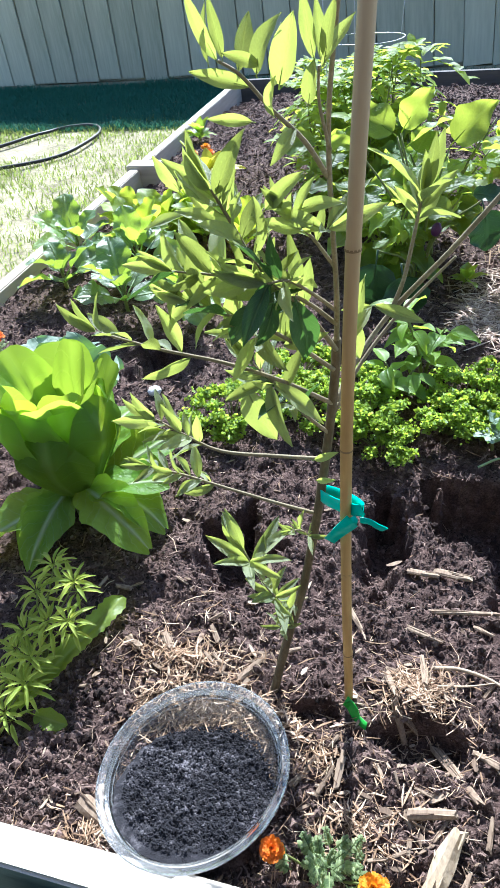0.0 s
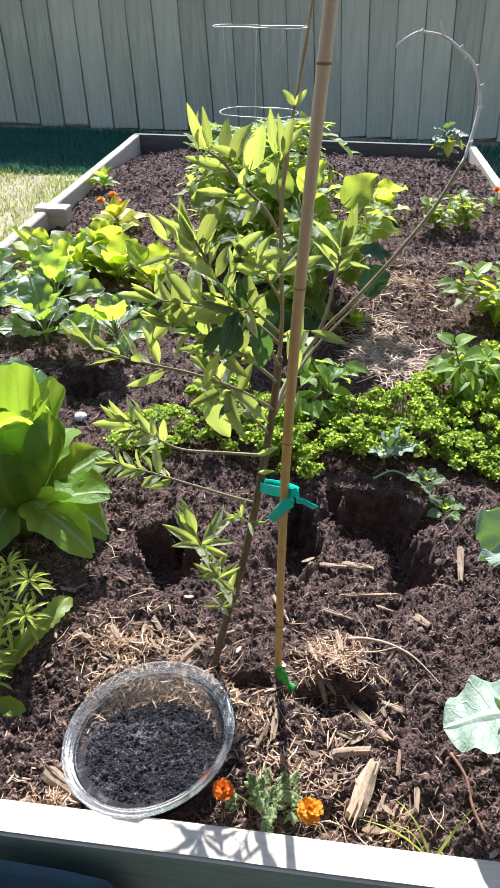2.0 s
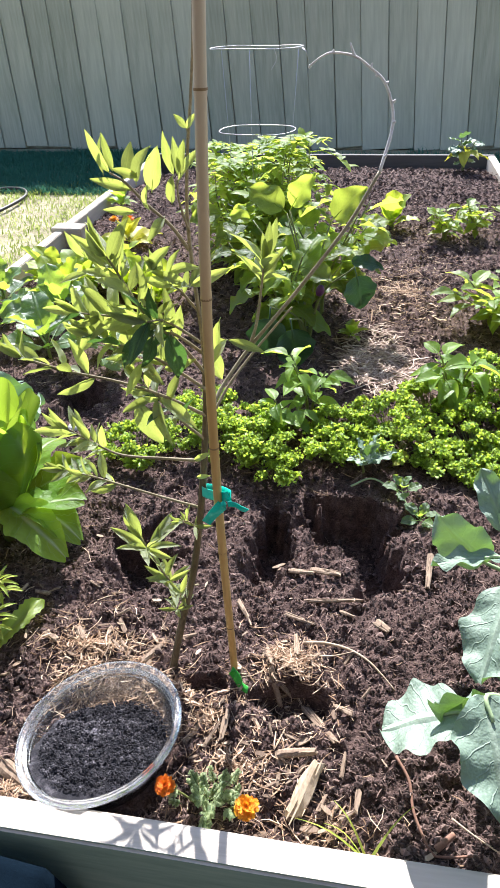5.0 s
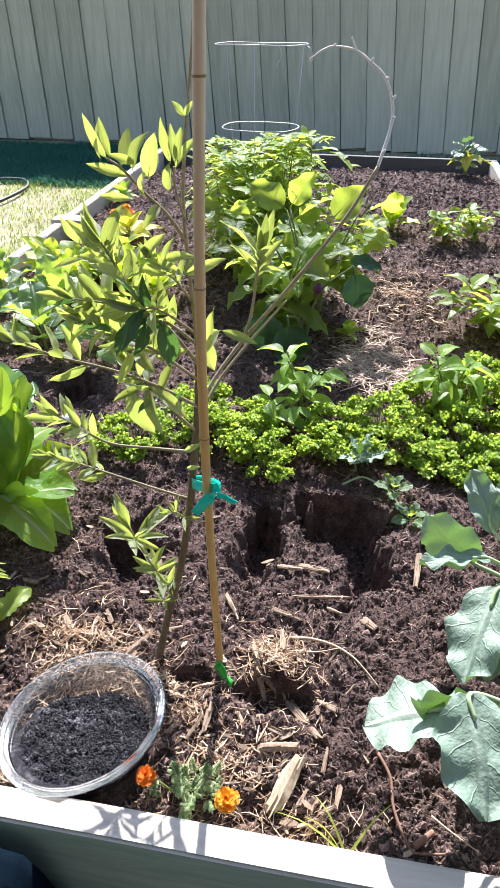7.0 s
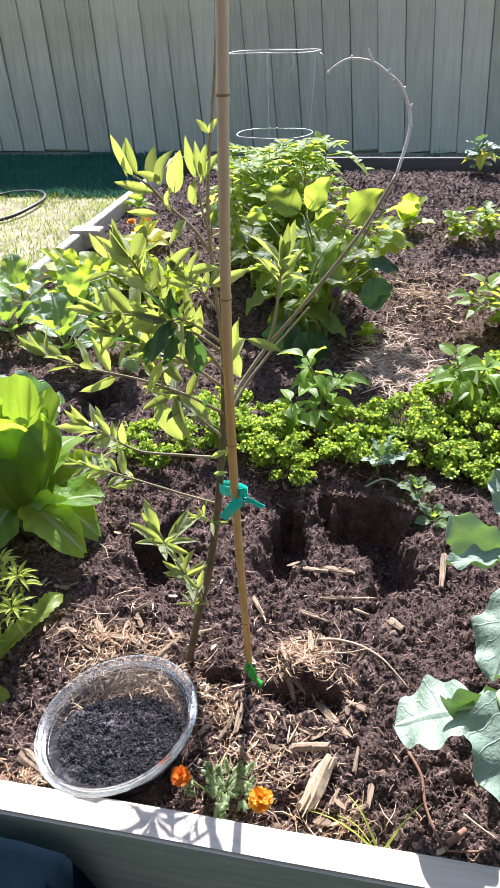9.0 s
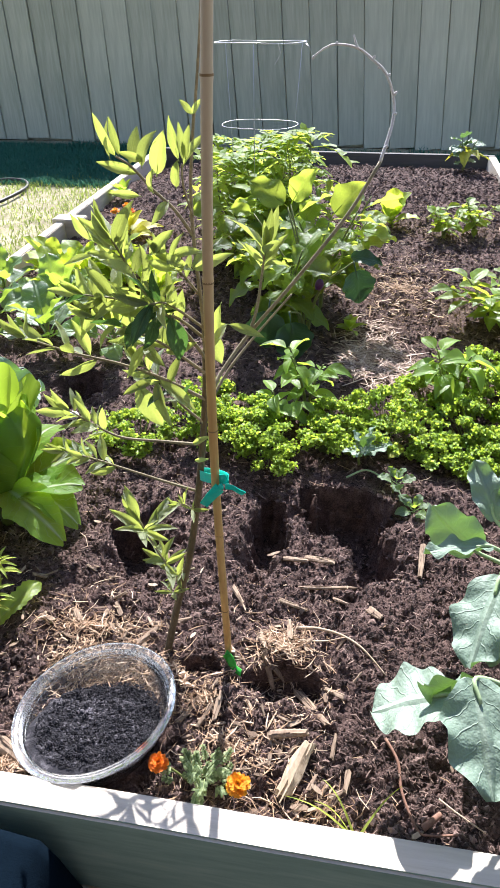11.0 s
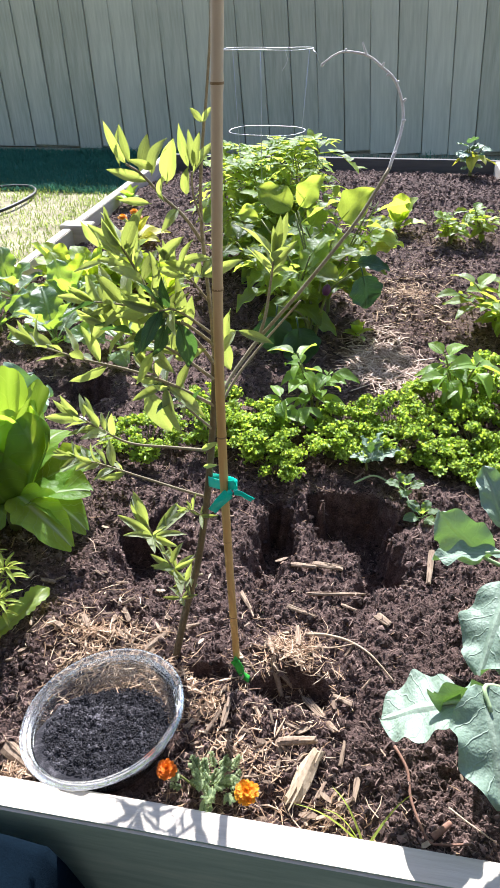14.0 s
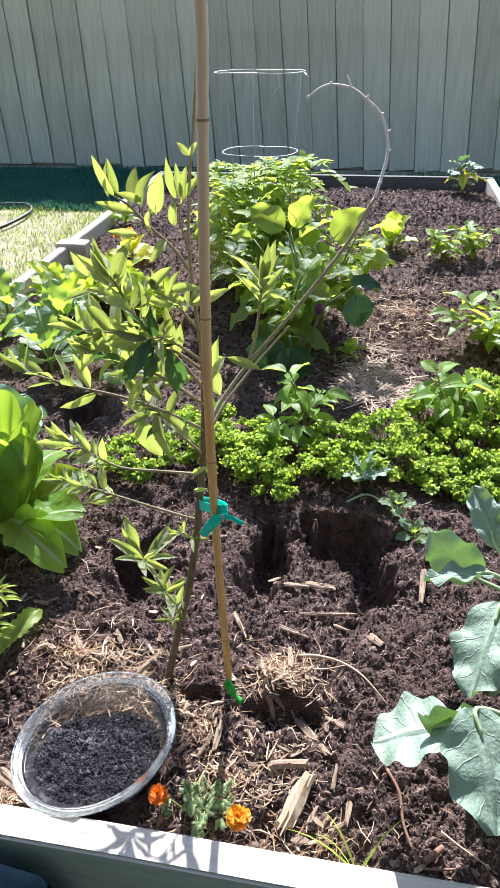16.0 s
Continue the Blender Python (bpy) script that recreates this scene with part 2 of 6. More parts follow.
M["brassica_stalk"] = plain("brassica stalk", [(0.25, (0.25, 0.36, 0.16)), (0.75, (0.42, 0.52, 0.28))], 30.0, 0.5)
M["broccoli"] = leaf_material("broccoli seedling leaf", (0.075, 0.15, 0.075), (0.17, 0.26, 0.13), (0.52, 0.74, 0.06), 0.46, 0.40, (0.5, 0.6, 0.35), 0.4, crease=12.0, relief=0.012, pairs=40.0, gloss=0.7)
M["chard"] = leaf_material("chard leaf", (0.12, 0.21, 0.02), (0.25, 0.36, 0.05), (0.70, 0.84, 0.06), 0.58, 0.45, (0.55, 0.62, 0.2), 0.5)
M["eggplant"] = leaf_material("eggplant leaf", (0.04, 0.095, 0.03), (0.13, 0.22, 0.065), (0.70, 0.86, 0.09), 0.58, 0.48, (0.26, 0.32, 0.15), 0.3, crease=14.0, relief=0.010, pairs=40.0, gloss=0.3)
# darker copy of the eggplant leaf, with shade put into its colour
M["eggplant_shade"] = leaf_material("shade-toned eggplant leaf", (0.012, 0.042, 0.018), (0.035, 0.085, 0.03), (0.05, 0.13, 0.03), 0.12, 0.5, (0.1, 0.16, 0.08), 0.25)
M["pepper"] = leaf_material("pepper leaf", (0.10, 0.20, 0.03), (0.24, 0.37, 0.08), (0.62, 0.82, 0.07), 0.52, 0.44, (0.2, 0.33, 0.08), 0.4, crease=8.0, relief=0.006, pairs=40.0, gloss=0.38)
M["bean"] = leaf_material("bush leaf", (0.08, 0.17, 0.02), (0.19, 0.30, 0.05), (0.70, 0.84, 0.07), 0.54, 0.42, (0.25, 0.38, 0.1), 0.4, crease=14.0, relief=0.008, pairs=40.0)
M["parsley"] = leaf_material("parsley leaf", (0.09, 0.20, 0.018), (0.38, 0.54, 0.075), (0.66, 0.86, 0.07), 0.50, 0.48, vein_amount=0.0, island=True)
M["tomato"] = leaf_material("tomato leaf", (0.09, 0.18, 0.03), (0.20, 0.32, 0.065), (0.74, 0.88, 0.10), 0.58, 0.55, vein_amount=0.15, island=True, gloss=0.3)
M["fern"] = leaf_material("marigold leaf", (0.07, 0.13, 0.04), (0.38, 0.45, 0.22), (0.50, 0.62, 0.16), 0.42, 0.5, vein_amount=0.0, island=True)
M["star"] = leaf_material("yellow-green star leaf", (0.26, 0.38, 0.04), (0.50, 0.60, 0.12), (0.80, 0.90, 0.14), 0.5, 0.42, vein_amount=0.2)
M["petal"] = leaf_material("orange petal", (0.85, 0.26, 0.0), (0.95, 0.44, 0.008), (0.95, 0.40, 0.01), 0.35, 0.5, vein_amount=0.0)
M["petal_red"] = leaf_material("deep orange petal", (0.78, 0.15, 0.0), (0.90, 0.27, 0.004), (0.92, 0.24, 0.006), 0.3, 0.5, vein_amount=0.0)
M["yellow_leaf"] = leaf_material("yellowing leaf", (0.35, 0.40, 0.03), (0.60, 0.55, 0.05), (0.75, 0.75, 0.06), 0.4, 0.5, vein_amount=0.2)
M["compost"] = plain("dark compost", [(0.32, (0.005, 0.005, 0.007)), (0.54, (0.022, 0.021, 0.025)), (0.62, (0.075, 0.070, 0.076)), (0.76, (0.22, 0.205, 0.225))], 13.0, 0.9, 0.004, 220.0, per="island", spread=0.22)
M["tan_twig"] = plain("tan split twig", [(0.25, (0.27, 0.19, 0.12)), (0.5, (0.45, 0.34, 0.23)), (0.8, (0.66, 0.55, 0.41))], 60.0, 0.8, 0.0008, 250.0)
M["navy"] = plain("navy fabric", [(0.25, (0.0012, 0.0040, 0.0075)), (0.75, (0.0030, 0.0085, 0.015))], 30.0, 0.95, 0.001, 300.0)
M["white_line"] = plain("white stitching", [(0.25, (0.5, 0.5, 0.5)), (0.75, (0.75, 0.75, 0.75))], 60.0, 0.8)
M["navy"].node_tree.nodes["Principled BSDF"].inputs["Specular IOR Level"].default_value = 0.05
M["purple"] = plain("purple fruit skin", [(0.25, (0.05, 0.012, 0.06)), (0.75, (0.11, 0.03, 0.12))], 30.0, 0.3)
M["stone"] = plain("pale stone", [(0.25, (0.5, 0.5, 0.48)), (0.75, (0.75, 0.75, 0.72))], 60.0, 0.6)



def clear_plastic(name, milk, rough, ior):
    """See-through sheet plastic: mostly clear, a little milky, glossy at glancing angles."""
    m, t, b = material(name)
    clear = put(t, "ShaderNodeBsdfTransparent", Color=(0.95, 0.96, 0.96, 1))
    white = put(t, "ShaderNodeBsdfTranslucent", Color=(0.85, 0.87, 0.88, 1))
    face = put(t, "ShaderNodeBsdfDiffuse", Color=(0.85, 0.87, 0.88, 1))
    gloss = put(t, "ShaderNodeBsdfGlossy", Color=(1, 1, 1, 1), Roughness=rough)
    fres = put(t, "ShaderNodeFresnel", IOR=ior)
    bm = put(t, "ShaderNodeBump", Strength=0.4, Distance=0.002)
    t.links.new(noise_tex(t, coords(t, (1, 1, 6)), 40.0, 3.0), bm.inputs["Height"])
    t.links.new(bm.outputs["Normal"], gloss.inputs["Normal"]); t.links.new(bm.outputs["Normal"], fres.inputs["Normal"])
    both = put(t, "ShaderNodeMixShader", Fac=0.5)
    t.links.new(white.outputs[0], both.inputs[1]); t.links.new(face.outputs[0], both.inputs[2])
    body = t.nodes.new("ShaderNodeMixShader")
    scuff = ramp(t, noise_tex(t, coords(t), 35.0, 5.0), [(0.35, (milk * 0.7,) * 3), (0.7, (milk * 1.35,) * 3)])
    t.links.new(scuff, body.inputs[0]); t.links.new(clear.outputs[0], body.inputs[1]); t.links.new(both.outputs[0], body.inputs[2])
    out = t.nodes.new("ShaderNodeMixShader")
    t.links.new(fres.outputs[0], out.inputs[0]); t.links.new(body.outputs[0], out.inputs[1]); t.links.new(gloss.outputs[0], out.inputs[2])
    t.links.new(out.outputs[0], t.nodes["Material Output"].inputs["Surface"])
    return m


M["clear"] = clear_plastic("clear plastic", 0.03, 0.10, 1.16)
M["lip"] = clear_plastic("clear plastic lip", 0.10, 0.16, 1.30)


# ---------------------------------------------------------------- mesh tools
class Geo:
    """Collects faces, with a UV for each vertex."""

    def __init__(self):
        self.v, self.f, self.uv = [], [], []

    def grid(self, rows):
        """rows: equal lists of (point, u, v)."""
        n, start, w = len(rows), len(self.v), len(rows[0])
        for r in rows:
            for p, a, c in r:
                self.v.append(tuple(p)); self.uv.append((a, c))
        for i in range(n - 1):
            for j in range(w - 1):
                k = start + i * w + j
                self.f.append((k, k + 1, k + w + 1, k + w))

    def tube(self, points, radii, sides=7, caps=True):
        pts = [Vector(p) for p in points]
        if not isinstance(radii, (list, tuple)):
            radii = [radii] * len(pts)
        start = len(self.v)
        ref = Vector((0.31, 0.17, 0.93)).normalized()
        for i, p in enumerate(pts):
            d = (pts[min(i + 1, len(pts) - 1)] - pts[max(i - 1, 0)]).normalized()
            a = d.cross(ref)
            if a.length < 0.15:
                a = d.cross(Vector((1, 0, 0)))
            a.normalize()
            c = d.cross(a)
            for s in range(sides):
                g = 2 * math.pi * s / sides
                self.v.append(tuple(p + (a * math.cos(g) + c * math.sin(g)) * radii[i])); self.uv.append((s / sides, i / len(pts)))
        for i in range(len(pts) - 1):
            for s in range(sides):
                k, l = start + i * sides + s, start + i * sides + (s + 1) % sides
                self.f.append((k, l, l + sides, k + sides))
        if caps:
            self.f.append(tuple(range(start + sides - 1, start - 1, -1)))
            e = start + (len(pts) - 1) * sides
            self.f.append(tuple(range(e, e + sides)))

    def lathe(self, profile, m, sides=64):
        start = len(self.v)
        for r, z in profile:
            for s in range(sides):
                g = 2 * math.pi * s / sides
                self.v.append(tuple(m @ Vector((r * math.cos(g), r * math.sin(g), z)))); self.uv.append((s / sides, z))
        n = len(profile)
        for i in range(n - 1):
            for s in range(sides):
                k, l = start + i * sides + s, start + i * sides + (s + 1) % sides
                self.f.append((k, l, l + sides, k + sides))

    def blob(self, p, size, rng, squash=0.7):
        """A rough little lump of ten faces."""
        start = len(self.v)
        q = [(0, 0, 1), (1, 0, 0.1), (0.2, 1, -0.1), (-1, 0.2, 0.1), (-0.1, -1, 0), (0.5, 0.6, -0.7), (-0.5, -0.5, -0.7)]
        turn = rng.uniform(0, 6.28)
        ca, sa = math.cos(turn), math.sin(turn)
        for x, y, z in q:
            k = size * rng.uniform(0.65, 1.2)
            self.v.append((p[0] + k * (x * ca - y * sa), p[1] + k * (x * sa + y * ca), p[2] + k * z * squash)); self.uv.append((0, 0))
        for a, c, d in ((0, 1, 2), (0, 2, 3), (0, 3, 4), (0, 4, 1), (1, 5, 2), (2, 5, 3), (3, 6, 4), (4, 6, 1), (1, 6, 5), (3, 5, 6)):
            self.f.append((start + a, start + c, start + d))

    def shard(self, p, direction, length, width, thick, rng):
        """A flat, ragged flake of wood."""
        d = Vector(direction).normalized()
        s = d.cross(Vector((0, 0, 1)))
        s = s.normalized() if s.length > 0.05 else Vector((1, 0, 0))
        u = (s.cross(d) + s * rng.uniform(-0.4, 0.4)).normalized()
        p = Vector(p)
        start = len(self.v)
        ring = ((-0.5, -0.35), (-0.15, -0.5), (0.3, -0.45), (0.5, -0.1), (0.4, 0.4), (-0.1, 0.5), (-0.46, 0.2))
        ring = [(a * rng.uniform(0.7, 1.1), c * rng.uniform(0.6, 1.1)) for a, c in ring]
        for k in (1, -1):
            for a, c in ring:
                self.v.append(tuple(p + d * length * a + s * width * c + u * thick * 0.5 * k)); self.uv.append((0, 0))
        n = len(ring)
        self.f.append(tuple(range(start, start + n)))
        for j in range(n):
            q = (j + 1) % n
            self.f.append((start + q, start + j, start + n + j, start + n + q))

    def sliver(self, p, direction, length, width, thick, bend=0.0):
        """A split piece of wood or straw: a tapered bar."""
        d = Vector(direction).normalized()
        s = d.cross(Vector((0, 0, 1)))
        s = s.normalized() if s.length > 0.05 else Vector((1, 0, 0))
        u = s.cross(d)
        p = Vector(p)
        start = len(self.v)
        for e, k in ((-0.5, 0.55), (0.1, 1.0), (0.5, 0.35)):
            o = (s + u * 0.5) * (bend * length if e == 0.1 else 0.0)
            for a, c in ((-1, -1), (1, -1), (1, 1), (-1, 1)):
                self.v.append(tuple(p + o + d * length * e + s * width * 0.5 * a * k + u * thick * 0.5 * c)); self.uv.append((0, 0))
        for i in (0, 4):
            for j in range(4):
                a, c = start + i + j, start + i + (j + 1) % 4
                self.f.append((a, c, c + 4, a + 4))
        self.f.append((start + 3, start + 2, start + 1, start)); self.f.append((start + 8, start + 9, start + 10, start + 11))

    def mesh(self, name, mat, smooth=True):
        me = bpy.data.meshes.new(name)
        me.from_pydata(self.v, [], self.f)
        layer = me.uv_layers.new(name="uv")
        loops = np.empty(len(me.loops), dtype=np.int32)
        me.loops.foreach_get("vertex_index", loops)
        layer.data.foreach_set("uv", np.array(self.uv, dtype=np.float32)[loops].ravel())
        if smooth:
            me.polygons.foreach_set("use_smooth", [True] * len(me.polygons))
        me.materials.append(M[mat])
        me.update()
        return me


def part(name, data, parent, label="", m=None, kind=""):
    """Links a mesh as one object under a thing or a part."""
    ob = new(name, data)
    ob.parent = parent
    if m is not None:
        ob.matrix_basis = m
    return tagged(ob, label, "", "", kind)


def thing(name, at, label, category, group="", kind=""):
    ob = new(name)
    ob.empty_display_size = 0.05
    ob.location = at
    return tagged(ob, label, category, group, kind)


def box_mesh(name, size, mat, bevel=0.004, wobble=0.0, cuts=0):
    bm = bmesh.new()
    bmesh.ops.create_cube(bm, size=1.0, matrix=Matrix.Diagonal((*size, 1)))
    if cuts:
        axis = max(range(3), key=lambda i: size[i])
        edges = [e for e in bm.edges if abs((e.verts[0].co - e.verts[1].co)[axis]) > size[axis] * 0.9]
        bmesh.ops.subdivide_edges(bm, edges=edges, cuts=cuts)
    if wobble:
        for v in bm.verts:
            v.co += Vector([noise.noise(v.co * 3 + Vector((k * 7.1, 0, 0))) * wobble for k in range(3)])
    if bevel:
        sharp = [e for e in bm.edges if len(e.link_faces) == 2 and e.calc_face_angle(0) > 0.7]
        bmesh.ops.bevel(bm, geom=sharp, offset=bevel, segments=2, affect="EDGES")
    me = bpy.data.meshes.new(name)
    bm.to_mesh(me)
    bm.free()
    me.materials.append(M[mat])
    return me


def smoothed(points, steps=6):
    """A Catmull-Rom line through the points."""
    p = [Vector(q) for q in points]
    p = [p[0] * 2 - p[1]] + p + [p[-1] * 2 - p[-2]]
    out = []
    for i in range(1, len(p) - 2):
        for s in range(steps):
            u = s / steps
            out.append(0.5 * (2 * p[i] + (p[i + 1] - p[i - 1]) * u + (2 * p[i - 1] - 5 * p[i] + 4 * p[i + 1] - p[i + 2]) * u * u
                              + (3 * p[i] - p[i - 1] - 3 * p[i + 1] + p[i + 2]) * u ** 3))
    out.append(p[-2])
    return out


def blade(name, mat, outline, n=9, half=3, fold=0.25, arch=0.25, ripple=0.0, waves=4.0, tooth=0.0, teeth=9, twist=0.0, seed=0, stalk=0.0, stalk_r=0.02, cup=1.0, pucker=0.0):
    """A leaf one unit long, along +y from its foot, facing +z. outline(v): half width at v along the blade."""
    rng = random.Random(seed)
    ph = rng.uniform(0, 6.28)
    g = Geo()
    rows = []
    for i in range(n + 1):
        v = i / n
        w = max(outline(v), 0.004)
        if tooth:
            w *= 1 + tooth * (abs((v * teeth + rng.uniform(-0.1, 0.1)) % 1 - 0.5) * 2 - 0.5)
        row = []
        for j in range(-half, half + 1):
            u = j / half
            x = u * w
            z = abs(u) ** cup * w * fold * 1.6 - arch * v * v + ripple * abs(u) ** 1.5 * math.sin(ph + v * waves * 6.28 + (1.7 if u > 0 else 0)) * (0.35 + v)
            z += 0.012 * math.sin(9 * v + 5 * u + ph) + pucker * math.sin(abs(u) * 7 - v * 30 + ph) * math.sin(v * 3.1) * min(1, abs(u) * 3)
            c, s = math.cos(twist * v), math.sin(twist * v)
            row.append((Vector((x * c - z * s, stalk + v * (1 - arch * 0.25 * v), x * s + z * c)), 0.5 + 0.5 * u, v))
        rows.append(row)
    g.grid(rows)
    if stalk:
        g.tube([(0, -0.02, -0.01), (0, stalk * 0.6, 0.012), (0, stalk + 0.25, 0.004)], [stalk_r, stalk_r * 0.8, stalk_r * 0.4], 5)
        for k in range(len(g.uv) - 15, len(g.uv)):
            g.uv[k] = (0.5, 0.5)
    return g.mesh(name, mat)


def aim(at, direction, facing, size, roll=0.0, wide=1.0):
    """The pose of a blade: its foot, where it points, which way its face looks, its length."""
    y = Vector(direction).normalized()
    f = Vector(facing)
    x = y.cross(f)
    x = x.normalized() if x.length > 1e-3 else y.orthogonal().normalized()
    z = x.cross(y)
    m = Matrix((x, y, z)).transposed().to_4x4()
    return Matrix.Translation(at) @ m @ Matrix.Rotation(roll, 4, "Y") @ Matrix.Diagonal((size * wide, size, size, 1))


def lance(v):
    return 0.18 * math.sin(math.pi * min(1, v * 0.97 + 0.02) ** 0.85) ** 0.9


def ovate(v):
    return 0.30 * math.sin(math.pi * min(1, v + 0.015) ** 0.72) ** 0.8


def wavy(v):
    return rounded(v) * (1 + 0.07 * math.sin(v * 17) + 0.04 * math.sin(v * 31 + 1))


def rounded(v):
    return 0.40 * math.sin(math.pi * min(1, v * 0.96 + 0.03) ** 0.95) ** 0.55


def cos_leaf(v):
    return (0.10 + 0.27 * min(1, v / 0.62) ** 1.1) * math.sqrt(max(0.0, 1 - max(0, (v - 0.60) / 0.41) ** 3.0))


def strap(v):
    return 0.075 * (0.55 + 0.45 * min(1, v * 3)) * math.sqrt(max(0.0, 1 - max(0, (v - 0.86) / 0.145) ** 2))


def lobed(v):
    return 0.36 * math.sin(math.pi * min(1, v + 0.02) ** 0.8) ** 0.7 * (1 + 0.07 * math.sin(v * 21))


BLADES = {}


def blades(kind):
    """The few leaf shapes of a kind, made once and shared."""
    if kind in BLADES:
        return BLADES[kind]
    r = []
    for s in range(4):
        k = dict(seed=s + len(BLADES) * 10)
        if kind in ("leaf", "leaf_shade"):
            r.append(blade("leaf", kind, lance, 9, 2, 0.30, (0.06, 0.22, 0.35, 0.12)[s], 0.012, 2, 0, stalk=0.06, stalk_r=0.014, twist=(0.2, -0.3, 0.4, 0)[s], **k))
        elif kind in ("lettuce", "lettuce_out"):
            r.append(blade("leaf", kind, cos_leaf if s < 2 else wavy, 24, 7, (0.55, 0.50, 0.16, 0.10)[s], (0.03, 0.14, 0.30, 0.62)[s], (0.008, 0.014, 0.05, 0.045)[s], 1.6, (0.015, 0.02, 0.05, 0.05)[s], 9, cup=2.0, pucker=(0.0, 0.003, 0.014, 0.014)[s], **k))
        elif kind == "brassica":
            r.append(blade("leaf", kind, lambda v: rounded(v) * (1.02 + 0.035 * math.sin(v * 15 + s) + 0.02 * math.sin(v * 37)), 26, 8, 0.08, (0.15, 0.3, 0.22, 0.1)[s], 0.065, 2.7, 0.0, 9, cup=1.6, pucker=0.007, **k))
        elif kind == "broccoli":
            r.append(blade("leaf", kind, wavy, 16, 4, 0.2, (0.15, 0.3, 0.4, 0.2)[s], 0.06, 2.2, 0.05, 8, stalk=0.4, stalk_r=0.025, cup=1.5, **k))
        elif kind == "eggplant_big":
            r.append(blade("leaf", "eggplant", lambda v: ovate(v) * (1.2 + 0.06 * math.sin(v * 19)), 18, 5, 0.14, (0.12, 0.25, 0.4, 0.18)[s], 0.05, 2.2, 0, stalk=0.12, stalk_r=0.016, cup=1.5, **k))
        elif kind == "strap":
            r.append(blade("leaf", "chard", strap, 34, 3, 0.3, (0.10, -0.05, 0.2, 0.0)[s], 0.012, 5, 0.22, 17, **k))
        elif kind == "chard":
            r.append(blade("leaf", kind, wavy, 14, 4, 0.15, (0.1, 0.3, 0.35, 0.15)[s], 0.035, 2.4, 0.05, 8, stalk=0.3, stalk_r=0.03, **k))
        elif kind in ("eggplant", "eggplant_shade"):
            r.append(blade("leaf", kind, lobed, 16, 5, 0.16, (0.15, 0.3, 0.45, 0.2)[s], 0.055, 2.4, 0, stalk=0.25, stalk_r=0.018, cup=1.5, **k))
        elif kind in ("pepper", "star"):
            r.append(blade("leaf", kind, ovate if kind == "pepper" else lance, 8, 2, 0.3, (0.15, 0.3, 0.45, 0.55)[s], 0.015, 2, stalk=0.2, stalk_r=0.014, **k))
        elif kind in ("bean", "yellow_leaf"):
            r.append(blade("leaf", kind, ovate, 8, 3, 0.22, (0.15, 0.3, 0.4, 0.25)[s], 0.02, 2, 0.14, 9, stalk=0.15, stalk_r=0.014, **k))
        elif kind in ("petal", "petal_red"):
            r.append(blade("petal", kind, lambda v: 0.10 + 0.20 * v * (1.15 - v ** 6), 5, 2, 0.1, (0.1, 0.25, -0.1, 0.3)[s], 0.10, 1.5, **k))
    BLADES[kind] = r
    return r


# ---------------------------------------------------------------- the bed's soil
X0, X1, Y0, Y1 = -0.805, 1.372, 0.500, 4.770
TOP, GROUND = 0.038, -0.20


def bowl(x, y, cx, cy, r):
    d = math.hypot(x - cx, y - cy) / r
    return max(0.0, 1 - d * d) ** 2


def pit(x, y, cx, cy, rx, ry):
    """One inside a hollow, nought outside: its far side steep, the rest sloping."""
    d = math.hypot((x - cx) / rx, (y - cy) / ry) * 0.92
    if d > 2:
        return 0.0
    d += 0.62 * noise.noise(Vector((x * 21, y * 21, 4.0))) + 0.30 * noise.noise(Vector((x * 40, y * 40, 1.0)))
    q = max(0.0, min(1.0, (1.12 - d) / (0.22 + 0.75 * max(0.0, min(1.0, 0.75 - (y - cy) / ry)))))
    return q * q * (3 - 2 * q)


def soil(x, y):
    p = Vector((x, y, 0))
    h = 0.020 * noise.noise(p * 3.1) + 0.013 * noise.noise(p * 8.0 + Vector((3, 1, 0))) + 0.008 * noise.noise(p * 19.0)
    # hollows sunk into the soil to stand for dark shadow patches on it
    h -= 0.128 * max(pit(x, y, 0.630, 1.180, 0.112, 0.080), pit(x, y, 0.695, 1.055, 0.055, 0.095), 0.9 * pit(x, y, 0.468, 1.085, 0.045, 0.110), 0.85 * pit(x, y, 0.205, 1.015, 0.066, 0.085), 0.7 * pit(x, y, -0.18, 1.63, 0.07, 0.10))
    # the straw heap stands proud; added hollows here make the dark shade patches
    h += 0.030 * bowl(x, y, 0.552, 0.800, 0.085) - 0.050 * pit(x, y, 0.560, 0.715, 0.055, 0.034) - 0.035 * pit(x, y, 0.412, 0.730, 0.040, 0.024)
    w = max(0.0, min(1.0, (math.hypot(x - 0.270, y - 0.612) - 0.098) / 0.05))
    h = h * w * w * (3 - 2 * w) - 0.026 * (1 - w * w * (3 - 2 * w))
    h -= 0.012 * max(0.0, min(1.0, (0.56 - y) / 0.06))
    h -= 0.055 * max(0.0, min(1.0, (y - 4.35) / 0.35)) + 0.05 * max(0.0, min(1.0, (-0.55 - x) / 0.2)) * max(0.0, min(1.0, (y - 2.0) / 0.5))
    h += 0.03 * bowl(x, y, 0.75, 4.1, 0.7) + 0.025 * bowl(x, y, -0.3, 3.6, 0.6) - 0.03 * bowl(x, y, 0.72, 2.05, 0.3)
    return h


def fine(x, y):
    p = Vector((x, y, 0.5))
    a = 1.0 if y < 2.2 else 1.4
    return a * (0.0075 * noise.noise(p * 42) + 0.0080 * noise.noise(p * 100) + 0.018 * max(0, noise.noise(p * 24 + Vector((9, 4, 0))) - 0.10) - 0.016 * max(0, noise.noise(p * 31 + Vector((2, 8, 0))) - 0.2))


